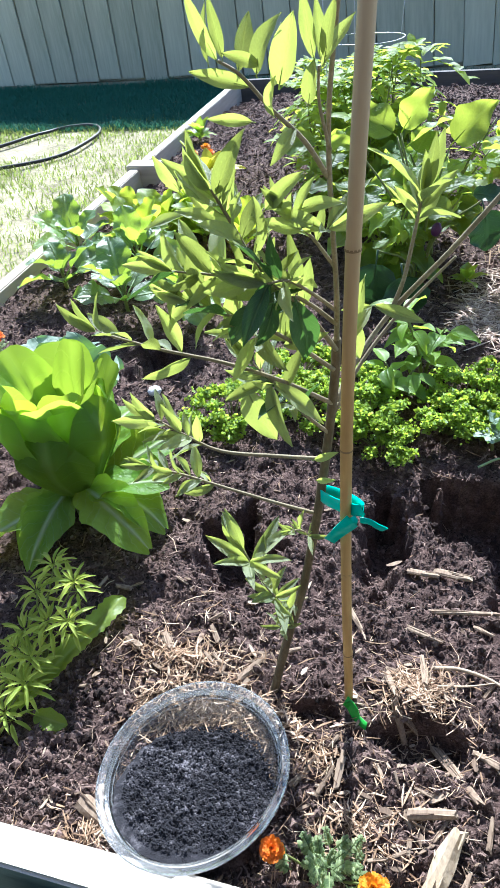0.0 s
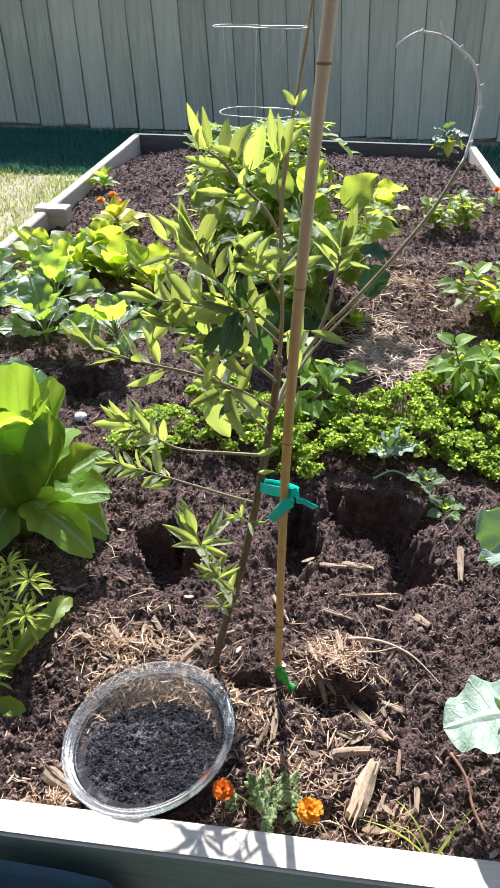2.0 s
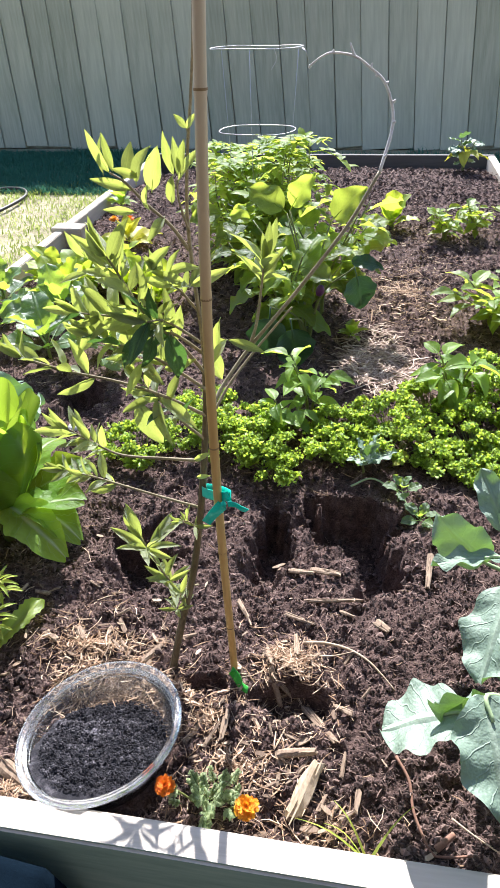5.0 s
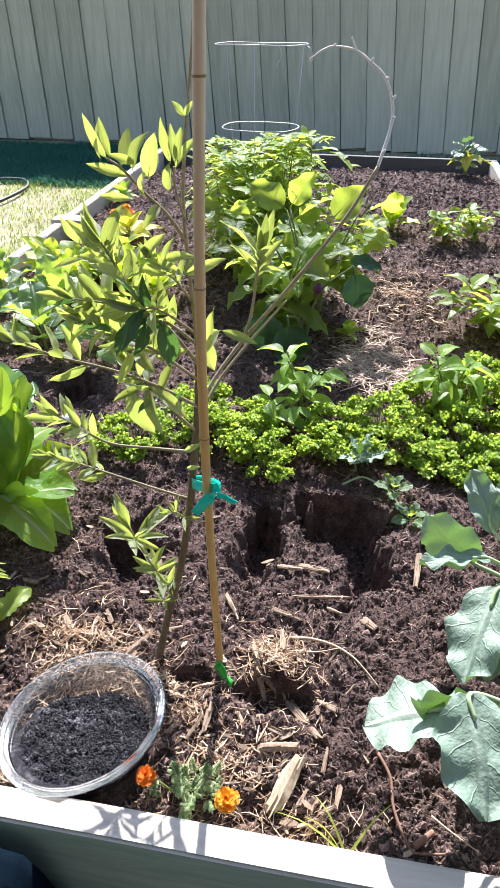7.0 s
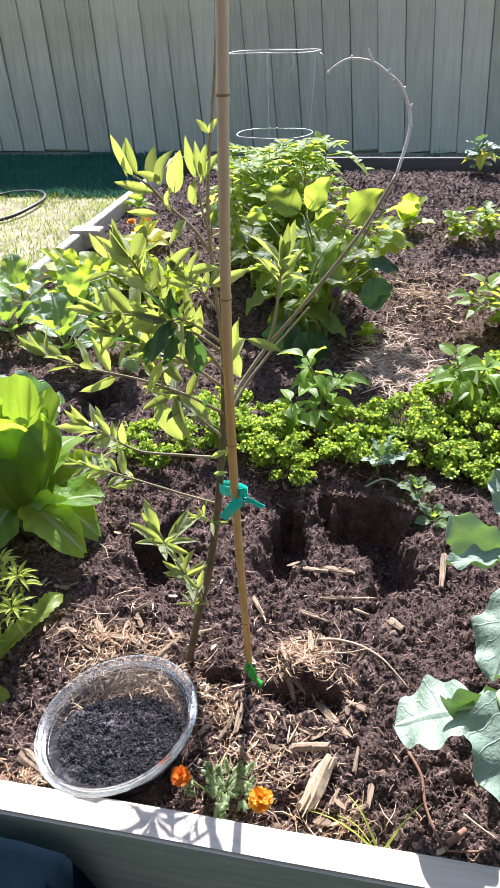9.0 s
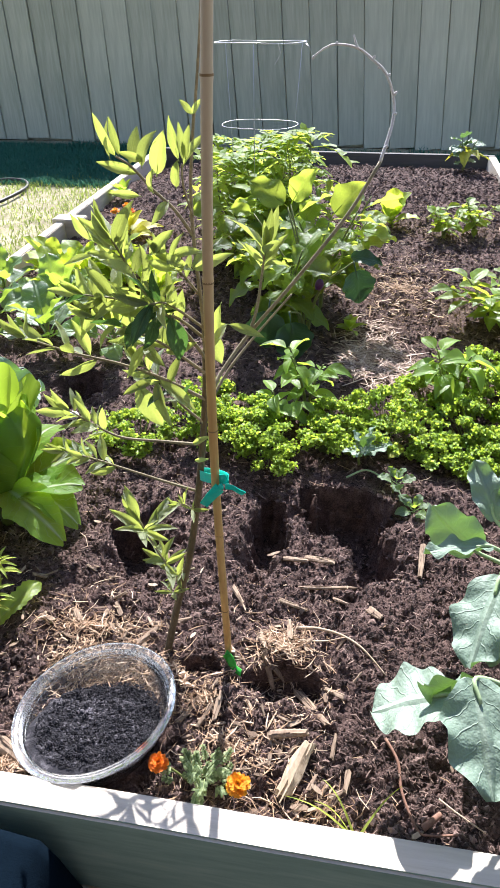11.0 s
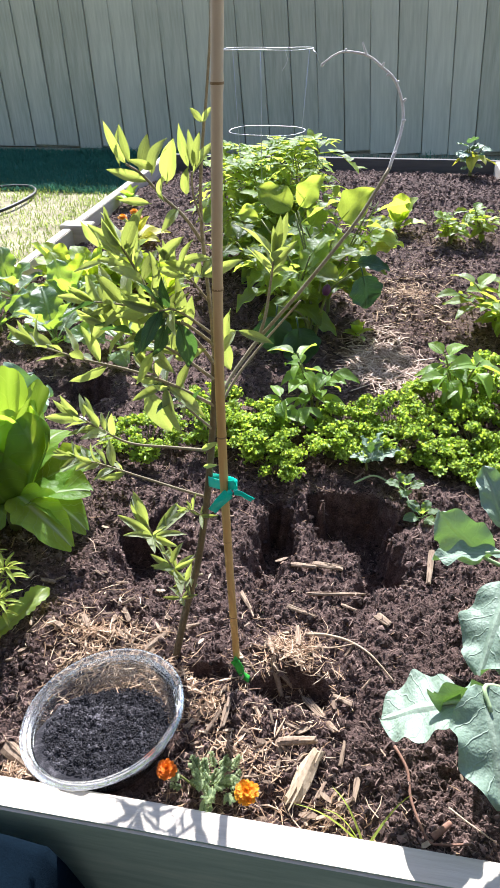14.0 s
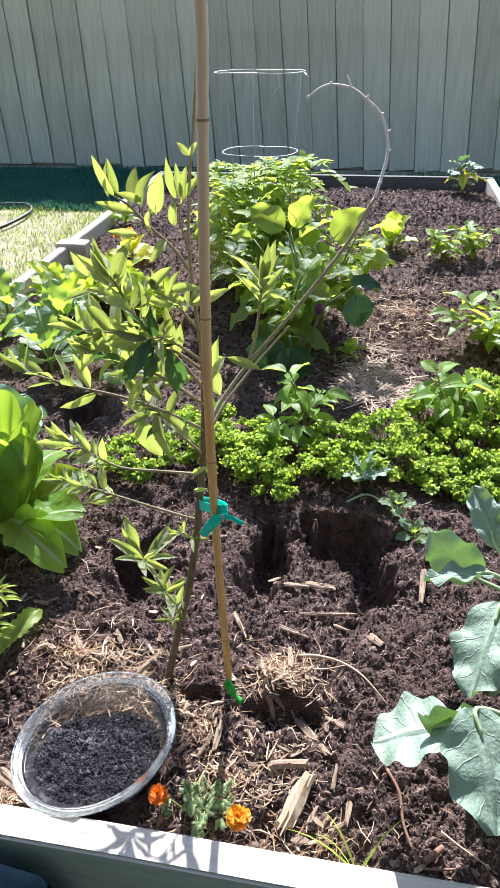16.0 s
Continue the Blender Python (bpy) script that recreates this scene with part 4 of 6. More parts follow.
def tub():
    at = Vector((0.269, 0.612, 0.055))
    s = thing("plastic_tub", at, "clear round plastic tub half full of dark compost", "tub")
    m = pose(0, 0, 0, -5, -8.5, 0)
    R, D = 0.1245, 0.070
    outer = [(R - 0.035, -D), (R - 0.029, -D + 0.004), (R - 0.016, -0.03), (R - 0.006, -0.006)]
    inner = [(r - 0.0012, z + 0.0006) for r, z in reversed(outer)]
    g = Geo()
    g.lathe([(0.0005, -D)] + outer + inner + [(0.0005, -D + 0.0012)], m, 72)
    wall = part("wall", g.mesh("wall", "clear"), s, "clear thin plastic wall")
    wall.visible_shadow = False
    g = Geo()
    g.lathe([(R - 0.0064, -0.010), (R + 0.002, -0.009), (R + 0.0045, -0.006), (R + 0.0045, -0.003), (R + 0.002, 0.001), (R - 0.002, 0.002), (R - 0.0062, 0.0), (R - 0.0068, -0.004), (R - 0.0064, -0.010)], m, 96)
    part("rim", g.mesh("rim", "lip"), s, "rolled translucent plastic rim").visible_shadow = False
    for r, z in ((R - 0.0095, -0.0135), (R - 0.0125, -0.0185)):
        g = Geo()
        g.tube([m @ Vector((r * math.cos(6.2832 * k / 72), r * math.sin(6.2832 * k / 72), z)) for k in range(73)], 0.0007, 6, False)
        part("moulded_ridge", g.mesh("moulded_ridge", "lip"), s, "fine ridge round the tub wall")
    # compost heap, higher towards the front
    rng = random.Random(8)
    g = Geo()
    rows = []
    for i in range(31):
        q = i / 30
        row = []
        for j in range(61):
            a = 2 * math.pi * j / 60
            rr = q * (R - 0.030)
            x, y = rr * math.cos(a), rr * math.sin(a)
            p = Vector((x, y, 0))
            z = -0.046 - 0.28 * y - 0.17 * x + 0.006 * noise.noise(p * 45) + 0.005 * noise.noise(p * 110) - 0.010 * bowl(x, y, 0.06, 0.06, 0.08)
            k = (R - 0.0175) - 0.34 * (-0.03 - z) if q > 0.99 else None
            row.append((m @ Vector((x * (1 if k is None else k / rr), y * (1 if k is None else k / rr), max(z, -D + 0.004))), 0, 0))
        rows.append(row)
    g.grid(rows)
    for k in range(6500):
        a, rr = rng.uniform(0, 6.28), (R - 0.027) * math.sqrt(rng.random())
        x, y = rr * math.cos(a), rr * math.sin(a)
        z = -0.046 - 0.28 * y - 0.17 * x + 0.006 * noise.noise(Vector((x, y, 0)) * 45)
        z = max(z, -D + 0.004)
        g.blob(m @ Vector((x, y, z + 0.002)), 0.0006 + 0.0024 * rng.random() ** 2, rng)
    for k in range(150):
        a, rr = rng.uniform(0, 6.28), (R - 0.042) * math.sqrt(rng.random())
        x, y = rr * math.cos(a), rr * math.sin(a)
        z = max(-D + 0.004, -0.046 - 0.28 * y - 0.17 * x + 0.006 * noise.noise(Vector((x, y, 0)) * 45))
        for q in range(7):
            g.blob(m @ Vector((x + rng.gauss(0, 0.004), y + rng.gauss(0, 0.004), z + rng.uniform(0.0, 0.006))), rng.uniform(0.0014, 0.0042), rng)
    part("compost", g.mesh("compost", "compost", False), s, "dark crumbly compost with pale specks")


tub()


def lettuce():
    at = Vector((-0.10, 1.06, soil(-0.10, 1.06)))
    s = thing("cos_lettuce", at, "large upright bright green cos lettuce", "lettuce")
    rng = random.Random(5)
    g = Geo()
    g.tube([(0, 0, -0.03), (0, 0, 0.05), (0, 0, 0.10)], [0.024, 0.028, 0.026], 12)
    part("stalk", g.mesh("stalk", "green_stem"), s)
    # heart: broad leaves that wrap one another into an open vase
    def wrap(a, girth, tall, spread, foot, ph, mat="lettuce", barrel=False):
        g, rows = Geo(), []
        n, half = 20, 7
        for i in range(n + 1):
            v = i / n
            row = []
            for k in range(-half, half + 1):
                u = k / half
                top = 1 - 0.30 * abs(u) ** 2.6 + 0.012 * math.sin(7 * u + ph)
                h = v * top
                r = girth * (0.030 + 0.088 * h ** 0.75 + 0.026 * max(0.0, h - 0.74) / 0.26)
                if barrel:
                    r = girth * (0.024 + 0.084 * math.sin(math.pi * 0.5 * min(1.0, h / 0.80) ** 1.3) - 0.022 * max(0.0, h - 0.78) / 0.22)
                r += 0.004 * math.sin(ph + 5 * u + 4 * v) * v + 0.010 * max(0.0, abs(u) - 0.6) * v - 0.004 * math.exp(-(u * 9) ** 2)
                r += 0.0022 * math.sin(9 * u + ph) * math.sin(11 * v)
                w = a + u * spread * (0.75 + 0.25 * v) * min(1.0, 0.45 + 1.6 * v)
                row.append((Vector((r * math.cos(w), r * math.sin(w), foot + tall * h * (1 - 0.10 * max(0.0, v - 0.8)))), 0.5 + 0.5 * u, v))
            rows.append(row)
        g.grid(rows)
        part("leaf", g.mesh("leaf", mat), s)
    for a, girth, tall, spread, foot in ((-0.85, 0.62, 0.262, 0.85, 0.062), (-1.75, 0.64, 0.268, 0.85, 0.062), (-2.90, 0.86, 0.262, 0.85, 0.065), (0.70, 0.84, 0.255, 0.85, 0.070), (1.85, 0.84, 0.262, 0.90, 0.070),
                                        (-1.05, 0.70, 0.270, 0.85, 0.070), (0.20, 0.70, 0.275, 0.85, 0.075), (2.75, 0.70, 0.280, 0.85, 0.075), (1.2, 0.52, 0.285, 0.9, 0.080), (-2.2, 0.50, 0.280, 0.9, 0.080)):
        wrap(a, girth, tall, spread, foot, rng.uniform(0, 6.28))
    # broad thick leaves that close the heart in front, lower than the rest
    for a, girth, tall, spread, foot in ((-1.30, 1.04, 0.232, 0.66, 0.045), (-0.30, 0.98, 0.262, 0.70, 0.05), (-2.20, 1.02, 0.272, 0.78, 0.05), (0.55, 0.96, 0.25, 0.6, 0.05), (-0.85, 0.86, 0.285, 0.85, 0.055), (-1.75, 0.88, 0.292, 0.80, 0.055)):
        wrap(a, girth, tall, spread, foot, rng.uniform(0, 6.28), "lettuce_front", True)
    part("leaf", blades("lettuce_out")[3], s, "", aim(Vector((0.035, -0.040, 0.115)), (0.085, -0.060, 0.03), (0.40, -0.45, 0.8), 0.165, 0.0, 0.72))
    # skirt: crinkled leaves that lean out and droop
    for a, size, lift, shape, wide in ((-0.25, 0.18, 0.55, 3, 0.75), (-0.05, 0.19, 0.85, 2, 0.85), (-1.75, 0.16, 0.2, 3, 0.75), (-2.5, 0.20, 0.10, 2, 0.75), (0.7, 0.19, 0.7, 2, 0.85), (1.5, 0.20, 0.8, 3, 0.8), (2.4, 0.19, 0.8, 2, 0.85), (-1.9, 0.15, 0.15, 3, 0.8)):
        o = Vector((math.cos(a), math.sin(a), 0))
        part("leaf", blades("lettuce_out")[shape], s, "", aim(o * 0.022 + Vector((0, 0, 0.09 if shape == 3 else 0.055)), o + Vector((0, 0, lift)), Vector((0, 0, 1)) - o * 0.3, size, rng.uniform(-0.2, 0.2), wide))


lettuce()


def rosette(name, at, label, category, kind, rings, seed, stem=0.0, stem_r=0.006, group="", stem_mat="green_stem"):
    """A plant of large separate leaves. rings: count, size, outward, upward, height on the stem."""
    at = Vector((at[0], at[1], soil(at[0], at[1]) if len(at) < 3 else at[2]))
    s = thing(name, at, label, category, group)
    rng = random.Random(seed)
    if stem:
        g, _ = stem_geo([(0, 0, -0.03), (rng.uniform(-0.01, 0.01), 0, stem * 0.5), (rng.uniform(-0.02, 0.02), rng.uniform(-0.02, 0.02), stem)], stem_r, stem_r * 0.6)
        part("stem", g.mesh("stem", stem_mat), s)
    for ring, (n, size, out, lift, z) in enumerate(rings):
        for k in range(n):
            a = 6.283 * (k + 0.4 * ring) / n + rng.uniform(-0.35, 0.35)
            o = Vector((math.cos(a), math.sin(a), 0))
            d = o * out + Vector((0, 0, lift * rng.uniform(0.6, 1.3)))
            part("leaf", rng.choice(blades(kind)), s, "", aim(o * stem_r * 0.5 + Vector((0, 0, z * rng.uniform(0.85, 1.1))), d, Vector((0, 0, 1)) - o * 0.5 + Vector((rng.uniform(-0.3, 0.3), rng.uniform(-0.3, 0.3), 0)), size * rng.uniform(0.75, 1.15), rng.uniform(-0.4, 0.4)))
    return s


def branchy(name, at, label, category, kind, height, spread, stems, per, size, seed, group=""):
    """A bushy plant: forked stems that carry separate leaves."""
    at = Vector((at[0], at[1], soil(at[0], at[1])))
    s = thing(name, at, label, category, group)
    rng = random.Random(seed)
    for q in range(stems):
        a = 6.283 * q / stems + rng.uniform(-0.5, 0.5)
        o = Vector((math.cos(a), math.sin(a), 0))
        h = height * rng.uniform(0.7, 1.0)
        tipp = o * spread * rng.uniform(0.5, 1.0) + Vector((0, 0, h))
        g, line = stem_geo([(0, 0, -0.03), Vector((0, 0, h * 0.3)) + o * 0.01, tipp * 0.6 + Vector((0, 0, h * 0.12)), tipp], 0.004 + height * 0.006, 0.002)
        part("stem", g.mesh("stem", "green_stem"), s)
        n = len(line) - 1
        for k in range(per):
            f = 0.35 + 0.65 * (k + 0.6) / per
            i = min(n, int(f * n))
            b = a + k * 2.4 + rng.uniform(-0.4, 0.4)
            side = Vector((math.cos(b), math.sin(b), rng.uniform(-0.25, 0.6)))
            part("leaf", rng.choice(blades(kind)), s, "", aim(line[i], side + o * 0.35, Vector((rng.uniform(-0.35, 0.35), rng.uniform(-0.45, 0.35), 1)), size * rng.uniform(0.6, 1.15), rng.uniform(-0.35, 0.35)))
    return s


# broad-leaved brassica beside the front board
def brassica(at, spec, seed, shown=""):
    """spec: foot and tip of each blade, width against length, and which shape."""
    at = Vector((*at, soil(*at)))
    s = thing("brassica_plant", at, "broad blue-green waxy leaved brassica plant", "vegetable plant", "brassica plants")
    rng = random.Random(seed)
    g, _ = stem_geo([(0, 0, -0.04), (-0.005, 0, 0.05), (0.0, 0.01, 0.13)], 0.012, 0.008)
    part("stem", g.mesh("stem", "green_stem"), s)
    for k, (foot, tipp, wide, sh, *face) in enumerate(spec):
        foot, tipp = Vector(foot) - at, Vector(tipp) - at
        d = tipp - foot
        arch = (0.15, 0.3, 0.22, 0.1)[sh]
        up = Vector(face[0]) if face else Vector((rng.uniform(-0.3, 0.3), rng.uniform(-0.2, 0.3), 1))
        part("leaf", blades("brassica")[sh], s, "", aim(foot, d + up * d.length * arch * 0.8, up, d.length * 1.05, rng.uniform(-0.15, 0.15), wide))
        low = Vector((0, 0, 0.03 + 0.010 * k))
        g, _ = stem_geo([low, (low + foot) * 0.5 + Vector((0, 0, 0.02)), foot, foot + d * 0.25 + Vector((0, 0, 0.004))], 0.0055, 0.0025)
        part("leaf_stalk", g.mesh("leaf_stalk", "brassica_stalk"), s)


brassica((0.96, 0.70), [((0.797, 0.645, 0.158), (0.694, 0.640, 0.104), 1.25, 0), ((0.826, 0.655, 0.188), (0.842, 0.518, 0.140), 0.95, 3, (0.1, 0.1, 1.0)), ((0.832, 0.690, 0.125), (0.768, 0.625, 0.176), 0.75, 2, (-0.3, -0.8, 0.4)),
                        ((0.880, 0.665, 0.165), (0.925, 0.575, 0.10), 1.0, 2), ((0.90, 0.79, 0.12), (0.85, 0.85, 0.12), 0.8, 3), ((1.0, 0.60, 0.14), (1.03, 0.52, 0.08), 1.1, 0), ((1.05, 0.70, 0.16), (1.17, 0.66, 0.12), 1.1, 1), ((1.03, 0.78, 0.18), (1.12, 0.86, 0.17), 1.1, 3)], 21)
brassica((1.0, 0.94), [((0.890, 0.862, 0.183), (0.830, 0.720, 0.132), 0.72, 0, (-0.15, 0.25, 1.0)), ((0.866, 0.952, 0.145), (0.780, 0.972, 0.216), 1.0, 2, (-0.2, -1.0, 0.2)), ((0.882, 0.925, 0.185), (0.770, 0.900, 0.180), 0.5, 0), ((0.905, 1.022, 0.162), (0.864, 1.100, 0.236), 0.6, 3), ((0.937, 1.022, 0.172), (0.926, 1.100, 0.219), 0.7, 0),
                        ((0.90, 0.90, 0.15), (0.935, 0.80, 0.14), 0.9, 3), ((1.06, 0.98, 0.16), (1.16, 0.93, 0.12), 1.1, 0), ((1.07, 1.08, 0.18), (1.15, 1.16, 0.17), 1.1, 2), ((0.99, 1.12, 0.19), (0.98, 1.22, 0.20), 1.0, 1), ((0.95, 0.78, 0.15), (0.895, 0.705, 0.13), 0.6, 3), ((0.905, 0.845, 0.172), (0.846, 0.800, 0.138), 0.75, 1), ((0.905, 0.80, 0.158), (0.862, 0.740, 0.118), 0.75, 2), ((0.93, 0.87, 0.20), (0.895, 0.80, 0.215), 0.7, 1)], 22)

# small brassica seedlings by the parsley
rosette("brassica_seedling", (0.665, 1.365), "small brassica seedling with pale grey-green leaves", "seedling", "brassica", [(4, 0.065, 0.8, 0.8, 0.04), (3, 0.06, 0.3, 1.0, 0.06)], 31, 0.05, 0.004, "small brassica seedlings")
rosette("brassica_seedling", (0.745, 1.275), "spindly yellow-green seedling sprawling on the soil", "seedling", "broccoli", [(4, 0.034, 1.0, 0.45, 0.03), (3, 0.026, 0.5, 1.0, 0.035)], 32, 0.03, 0.003, "small brassica seedlings")
rosette("brassica_seedling", (0.785, 1.215), "spindly yellow-green seedling sprawling on the soil", "seedling", "broccoli", [(5, 0.036, 1.0, 0.45, 0.03), (3, 0.026, 0.5, 1.0, 0.035)], 34, 0.03, 0.003, "small brassica seedlings")

rosette("brassica_plant", (-0.19, 1.255), "upright grey-green waxy leaved brassica behind the lettuce", "vegetable plant", "brassica", [(9, 0.185, 0.50, 1.0, 0.09), (6, 0.175, 0.22, 1.0, 0.12)], 33, 0.11, 0.009, "brassica plants")

# pepper plants
branchy("pepper_plant", (0.505, 1.61), "small glossy green pepper plant", "vegetable plant", "pepper", 0.19, 0.07, 3, 9, 0.068, 41, "pepper plants")
branchy("pepper_plant", (0.455, 1.50), "small glossy green pepper plant", "vegetable plant", "pepper", 0.13, 0.05, 2, 8, 0.06, 42, "pepper plants")
branchy("pepper_plant", (0.885, 1.68), "small glossy green pepper plant", "vegetable plant", "pepper", 0.18, 0.08, 3, 9, 0.078, 43, "pepper plants")
# pale brassica leaves stand in for the sunlit gloss on this pepper
branchy("pepper_plant", (1.185, 4.45), "small pepper plant with sun gloss in its pale leaf colour and yellowing lower leaves", "vegetable plant", "brassica", 0.22, 0.06, 3, 5, 0.085, 44, "pepper plants")
rosette("yellow_leaves", (1.19, 4.42), "yellowing leaves at the foot of a pepper plant", "leaves", "yellow_leaf", [(6, 0.11, 0.7, -0.1, 0.12)], 45, 0.11, 0.005)

# eggplants in the middle of the bed
branchy("eggplant_plant", (0.382, 2.078), "large leafy dark green eggplant plant", "vegetable plant", "eggplant", 0.354, 0.179, 7, 10, 0.113, 51, "eggplant plants")
branchy("eggplant_plant", (0.490, 2.283), "large leafy dark green eggplant plant", "vegetable plant", "eggplant", 0.408, 0.179, 7, 10, 0.116, 52, "eggplant plants")
branchy("eggplant_plant", (0.253, 2.424), "large leafy dark green eggplant plant", "vegetable plant", "eggplant", 0.332, 0.168, 6, 10, 0.110, 53, "eggplant plants")

# a few larger leaves that stand out of the eggplants' crown
def big_leaves():
    at = Vector((0.46, 2.02, soil(0.46, 2.02)))
    s = thing("eggplant_plant", at, "tall eggplant with a few very large leaves", "vegetable plant", "eggplant plants")
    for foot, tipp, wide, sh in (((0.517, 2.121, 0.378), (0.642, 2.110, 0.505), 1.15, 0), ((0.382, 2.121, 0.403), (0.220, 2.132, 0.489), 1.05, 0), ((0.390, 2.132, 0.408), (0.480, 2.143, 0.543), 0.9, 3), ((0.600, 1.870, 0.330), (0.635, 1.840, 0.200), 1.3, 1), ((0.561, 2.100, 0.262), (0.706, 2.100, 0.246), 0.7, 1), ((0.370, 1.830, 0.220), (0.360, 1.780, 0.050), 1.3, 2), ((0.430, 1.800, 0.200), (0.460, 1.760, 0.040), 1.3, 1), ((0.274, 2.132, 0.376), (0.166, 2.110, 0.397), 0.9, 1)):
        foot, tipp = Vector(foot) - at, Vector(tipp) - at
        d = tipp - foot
        # leaves with low tips take the copy that has shade in its colour
        part("leaf", blades("eggplant_shade" if tipp.z < 0.26 else "eggplant_big")[sh], s, "", aim(foot, d + Vector((0, 0, d.length * 0.12)), (0.1, -0.6, 0.85), d.length * 0.74, 0.0, wide))
        g, _ = stem_geo([(0, 0, -0.02), Vector((foot.x * 0.3, foot.y * 0.3, foot.z * 0.6)), foot], 0.005, 0.0022)
        part("stem", g.mesh("stem", "green_stem"), s)


big_leaves()


def young_fruit():
    at = Vector((0.504, 1.930, 0.238))
    s = thing("eggplant_fruit", at, "small dark purple young eggplant fruit under leaves", "fruit", "eggplant plants")
    g = Geo()
    g.lathe([(0.001, -0.022), (0.009, -0.018), (0.013, -0.008), (0.012, 0.004), (0.007, 0.013), (0.001, 0.016)], pose(0, 0, 0, 8, 12, 0), 16)
    part("flesh", g.mesh("flesh", "purple"), s)
    g, _ = stem_geo([(0, 0, 0.012), (-0.004, 0.01, 0.03), (-0.02, 0.03, 0.05)], 0.003, 0.002)
    part("stalk", g.mesh("stalk", "green_stem"), s, "short green stalk")


young_fruit()

# left: broccoli seedlings and chard
for k, (x, y) in enumerate(((-0.60, 1.95), (-0.36, 1.86), (-0.14, 1.86), (-0.42, 2.12), (-0.68, 2.2))):
    rosette("broccoli_plant", (x, y), "young broccoli plant with waxy blue-green leaves", "vegetable plant", "broccoli", [(5, 0.125, 0.9, 0.45, 0.04), (4, 0.11, 0.5, 0.9, 0.06)], 60 + k, 0.10, 0.007, "young broccoli plants")
for k, (x, y) in enumerate(((-0.50, 2.30), (-0.28, 2.38), (-0.62, 2.50), (-0.12, 2.30), (-0.38, 2.56), (-0.45, 2.42))):
    rosette("chard_plant", (x, y), "leafy bright yellow-green chard plant", "vegetable plant", "chard", [(7, 0.115, 0.8, 0.6, 0.02), (6, 0.125, 0.4, 0.9, 0.03)], 70 + k, 0.03, 0.01, "chard plants")
rosette("yellow_leaf_plant", (-0.44, 2.95), "low plant with yellowing leaves", "plant", "yellow_leaf", [(8, 0.12, 0.9, 0.4, 0.03), (5, 0.1, 0.4, 1.0, 0.05)], 80, 0.05, 0.006)

# right: bush beans and seedlings
branchy("bean_bush", (1.075, 2.23), "low bushy green bean plant", "vegetable plant", "bean", 0.16, 0.17, 8, 9, 0.088, 91, "bean bushes")
branchy("bean_bush", (1.22, 2.02), "low bushy green bean plant", "vegetable plant", "bean", 0.17, 0.17, 8, 7, 0.098, 92, "bean bushes")
rosette("leafy_seedling", (0.745, 3.30), "bright green leafy silverbeet seedling", "seedling", "chard", [(6, 0.105, 0.7, 0.6, 0.02), (5, 0.11, 0.3, 1.0, 0.02)], 93, 0.03, 0.008)
branchy("bean_bush", (0.98, 3.15), "low bushy green bean plant", "vegetable plant", "bean", 0.14, 0.09, 6, 8, 0.062, 94, "bean bushes")
branchy("bean_bush", (1.12, 3.22), "low bushy green bean plant", "vegetable plant", "bean", 0.16, 0.09, 6, 8, 0.062, 95, "bean bushes")


# ---------------------------------------------------------------- parsley
def parsley(seed, size):
    """One clump: stalks with curled leaflets. The curls are too many to count."""
    rng = random.Random(seed)
    stalks, curls = Geo(), Geo()
    for k in range(24):
        a, r = rng.uniform(0, 6.283), size * math.sqrt(rng.random()) * 0.95
        h = size * (1.05 - 0.55 * (r / size) ** 2) * rng.uniform(0.72, 1.1)
        head = Vector((r * math.cos(a), r * math.sin(a), h))
        stalks.tube([(0, 0, -0.01), head * 0.5 + Vector((0, 0, h * 0.15)), head], [0.0018, 0.0014, 0.0008], 4, False)
        for q in range(96):
            c = head + Vector((rng.gauss(0, 1), rng.gauss(0, 1), rng.gauss(0, 0.6))) * size * (0.075 if k % 2 else 0.10)
            n = Vector((rng.uniform(-1, 1), rng.uniform(-1, 1), rng.uniform(0.1, 1))).normalized()
            u = n.orthogonal().normalized()
            w = n.cross(u)
            s = rng.uniform(0.0020, 0.0050)
            ph = rng.uniform(0, 6.28)
            rows = []
            for i in range(3):
                rows.append([(c + u * (j - 1.5) * s * 0.75 + w * (i - 1) * s + n * s * 0.85 * math.sin(ph + 2.3 * j + 2.0 * i), j / 3, i / 2) for j in range(4)])
            curls.grid(rows)
    return stalks, curls


def parsley_row():
    kinds = [parsley(k, s) for k, s in ((1, 0.112), (2, 0.118), (3, 0.100))]
    models = []
    for k, (st, cu) in enumerate(kinds):
        models.append((st.mesh("stalk_tuft", "green_stem"), cu.mesh("curled_leaves", "parsley")))
    rng = random.Random(9)
    spots = ((0.10, 1.38), (0.245, 1.43), (0.37, 1.50), (0.60, 1.50), (0.715, 1.55), (0.83, 1.66), (0.93, 1.52), (1.045, 1.60), (1.15, 1.52), (1.27, 1.60), (1.12, 1.70), (0.22, 1.56), (0.99, 1.43), (0.405, 1.40), (0.565, 1.42),
             (0.44, 1.335), (0.735, 1.435), (0.86, 1.425), (0.97, 1.385), (0.97, 1.75), (1.09, 1.80))
    for k, (x, y) in enumerate(spots):
        s = thing("parsley_plant", (x, y, soil(x, y)), "dense bright green curly parsley clump", "herb", "parsley row")
        s.rotation_euler.z = rng.uniform(0, 6.28)
        q = rng.uniform(0.85, 1.08)
        # the outliers at the front are low, those at the back tall
        q *= 0.72 if y < 1.39 and x > 0.2 else 1.0
        s.scale = (q, q, q * rng.uniform(0.74, 0.96) * (1.25 if y > 1.58 else 1.0))
        part("stalk_tuft", models[k % 3][0], s, "", None, "stuff")
        part("curled_leaves", models[k % 3][1], s, "", None, "stuff")


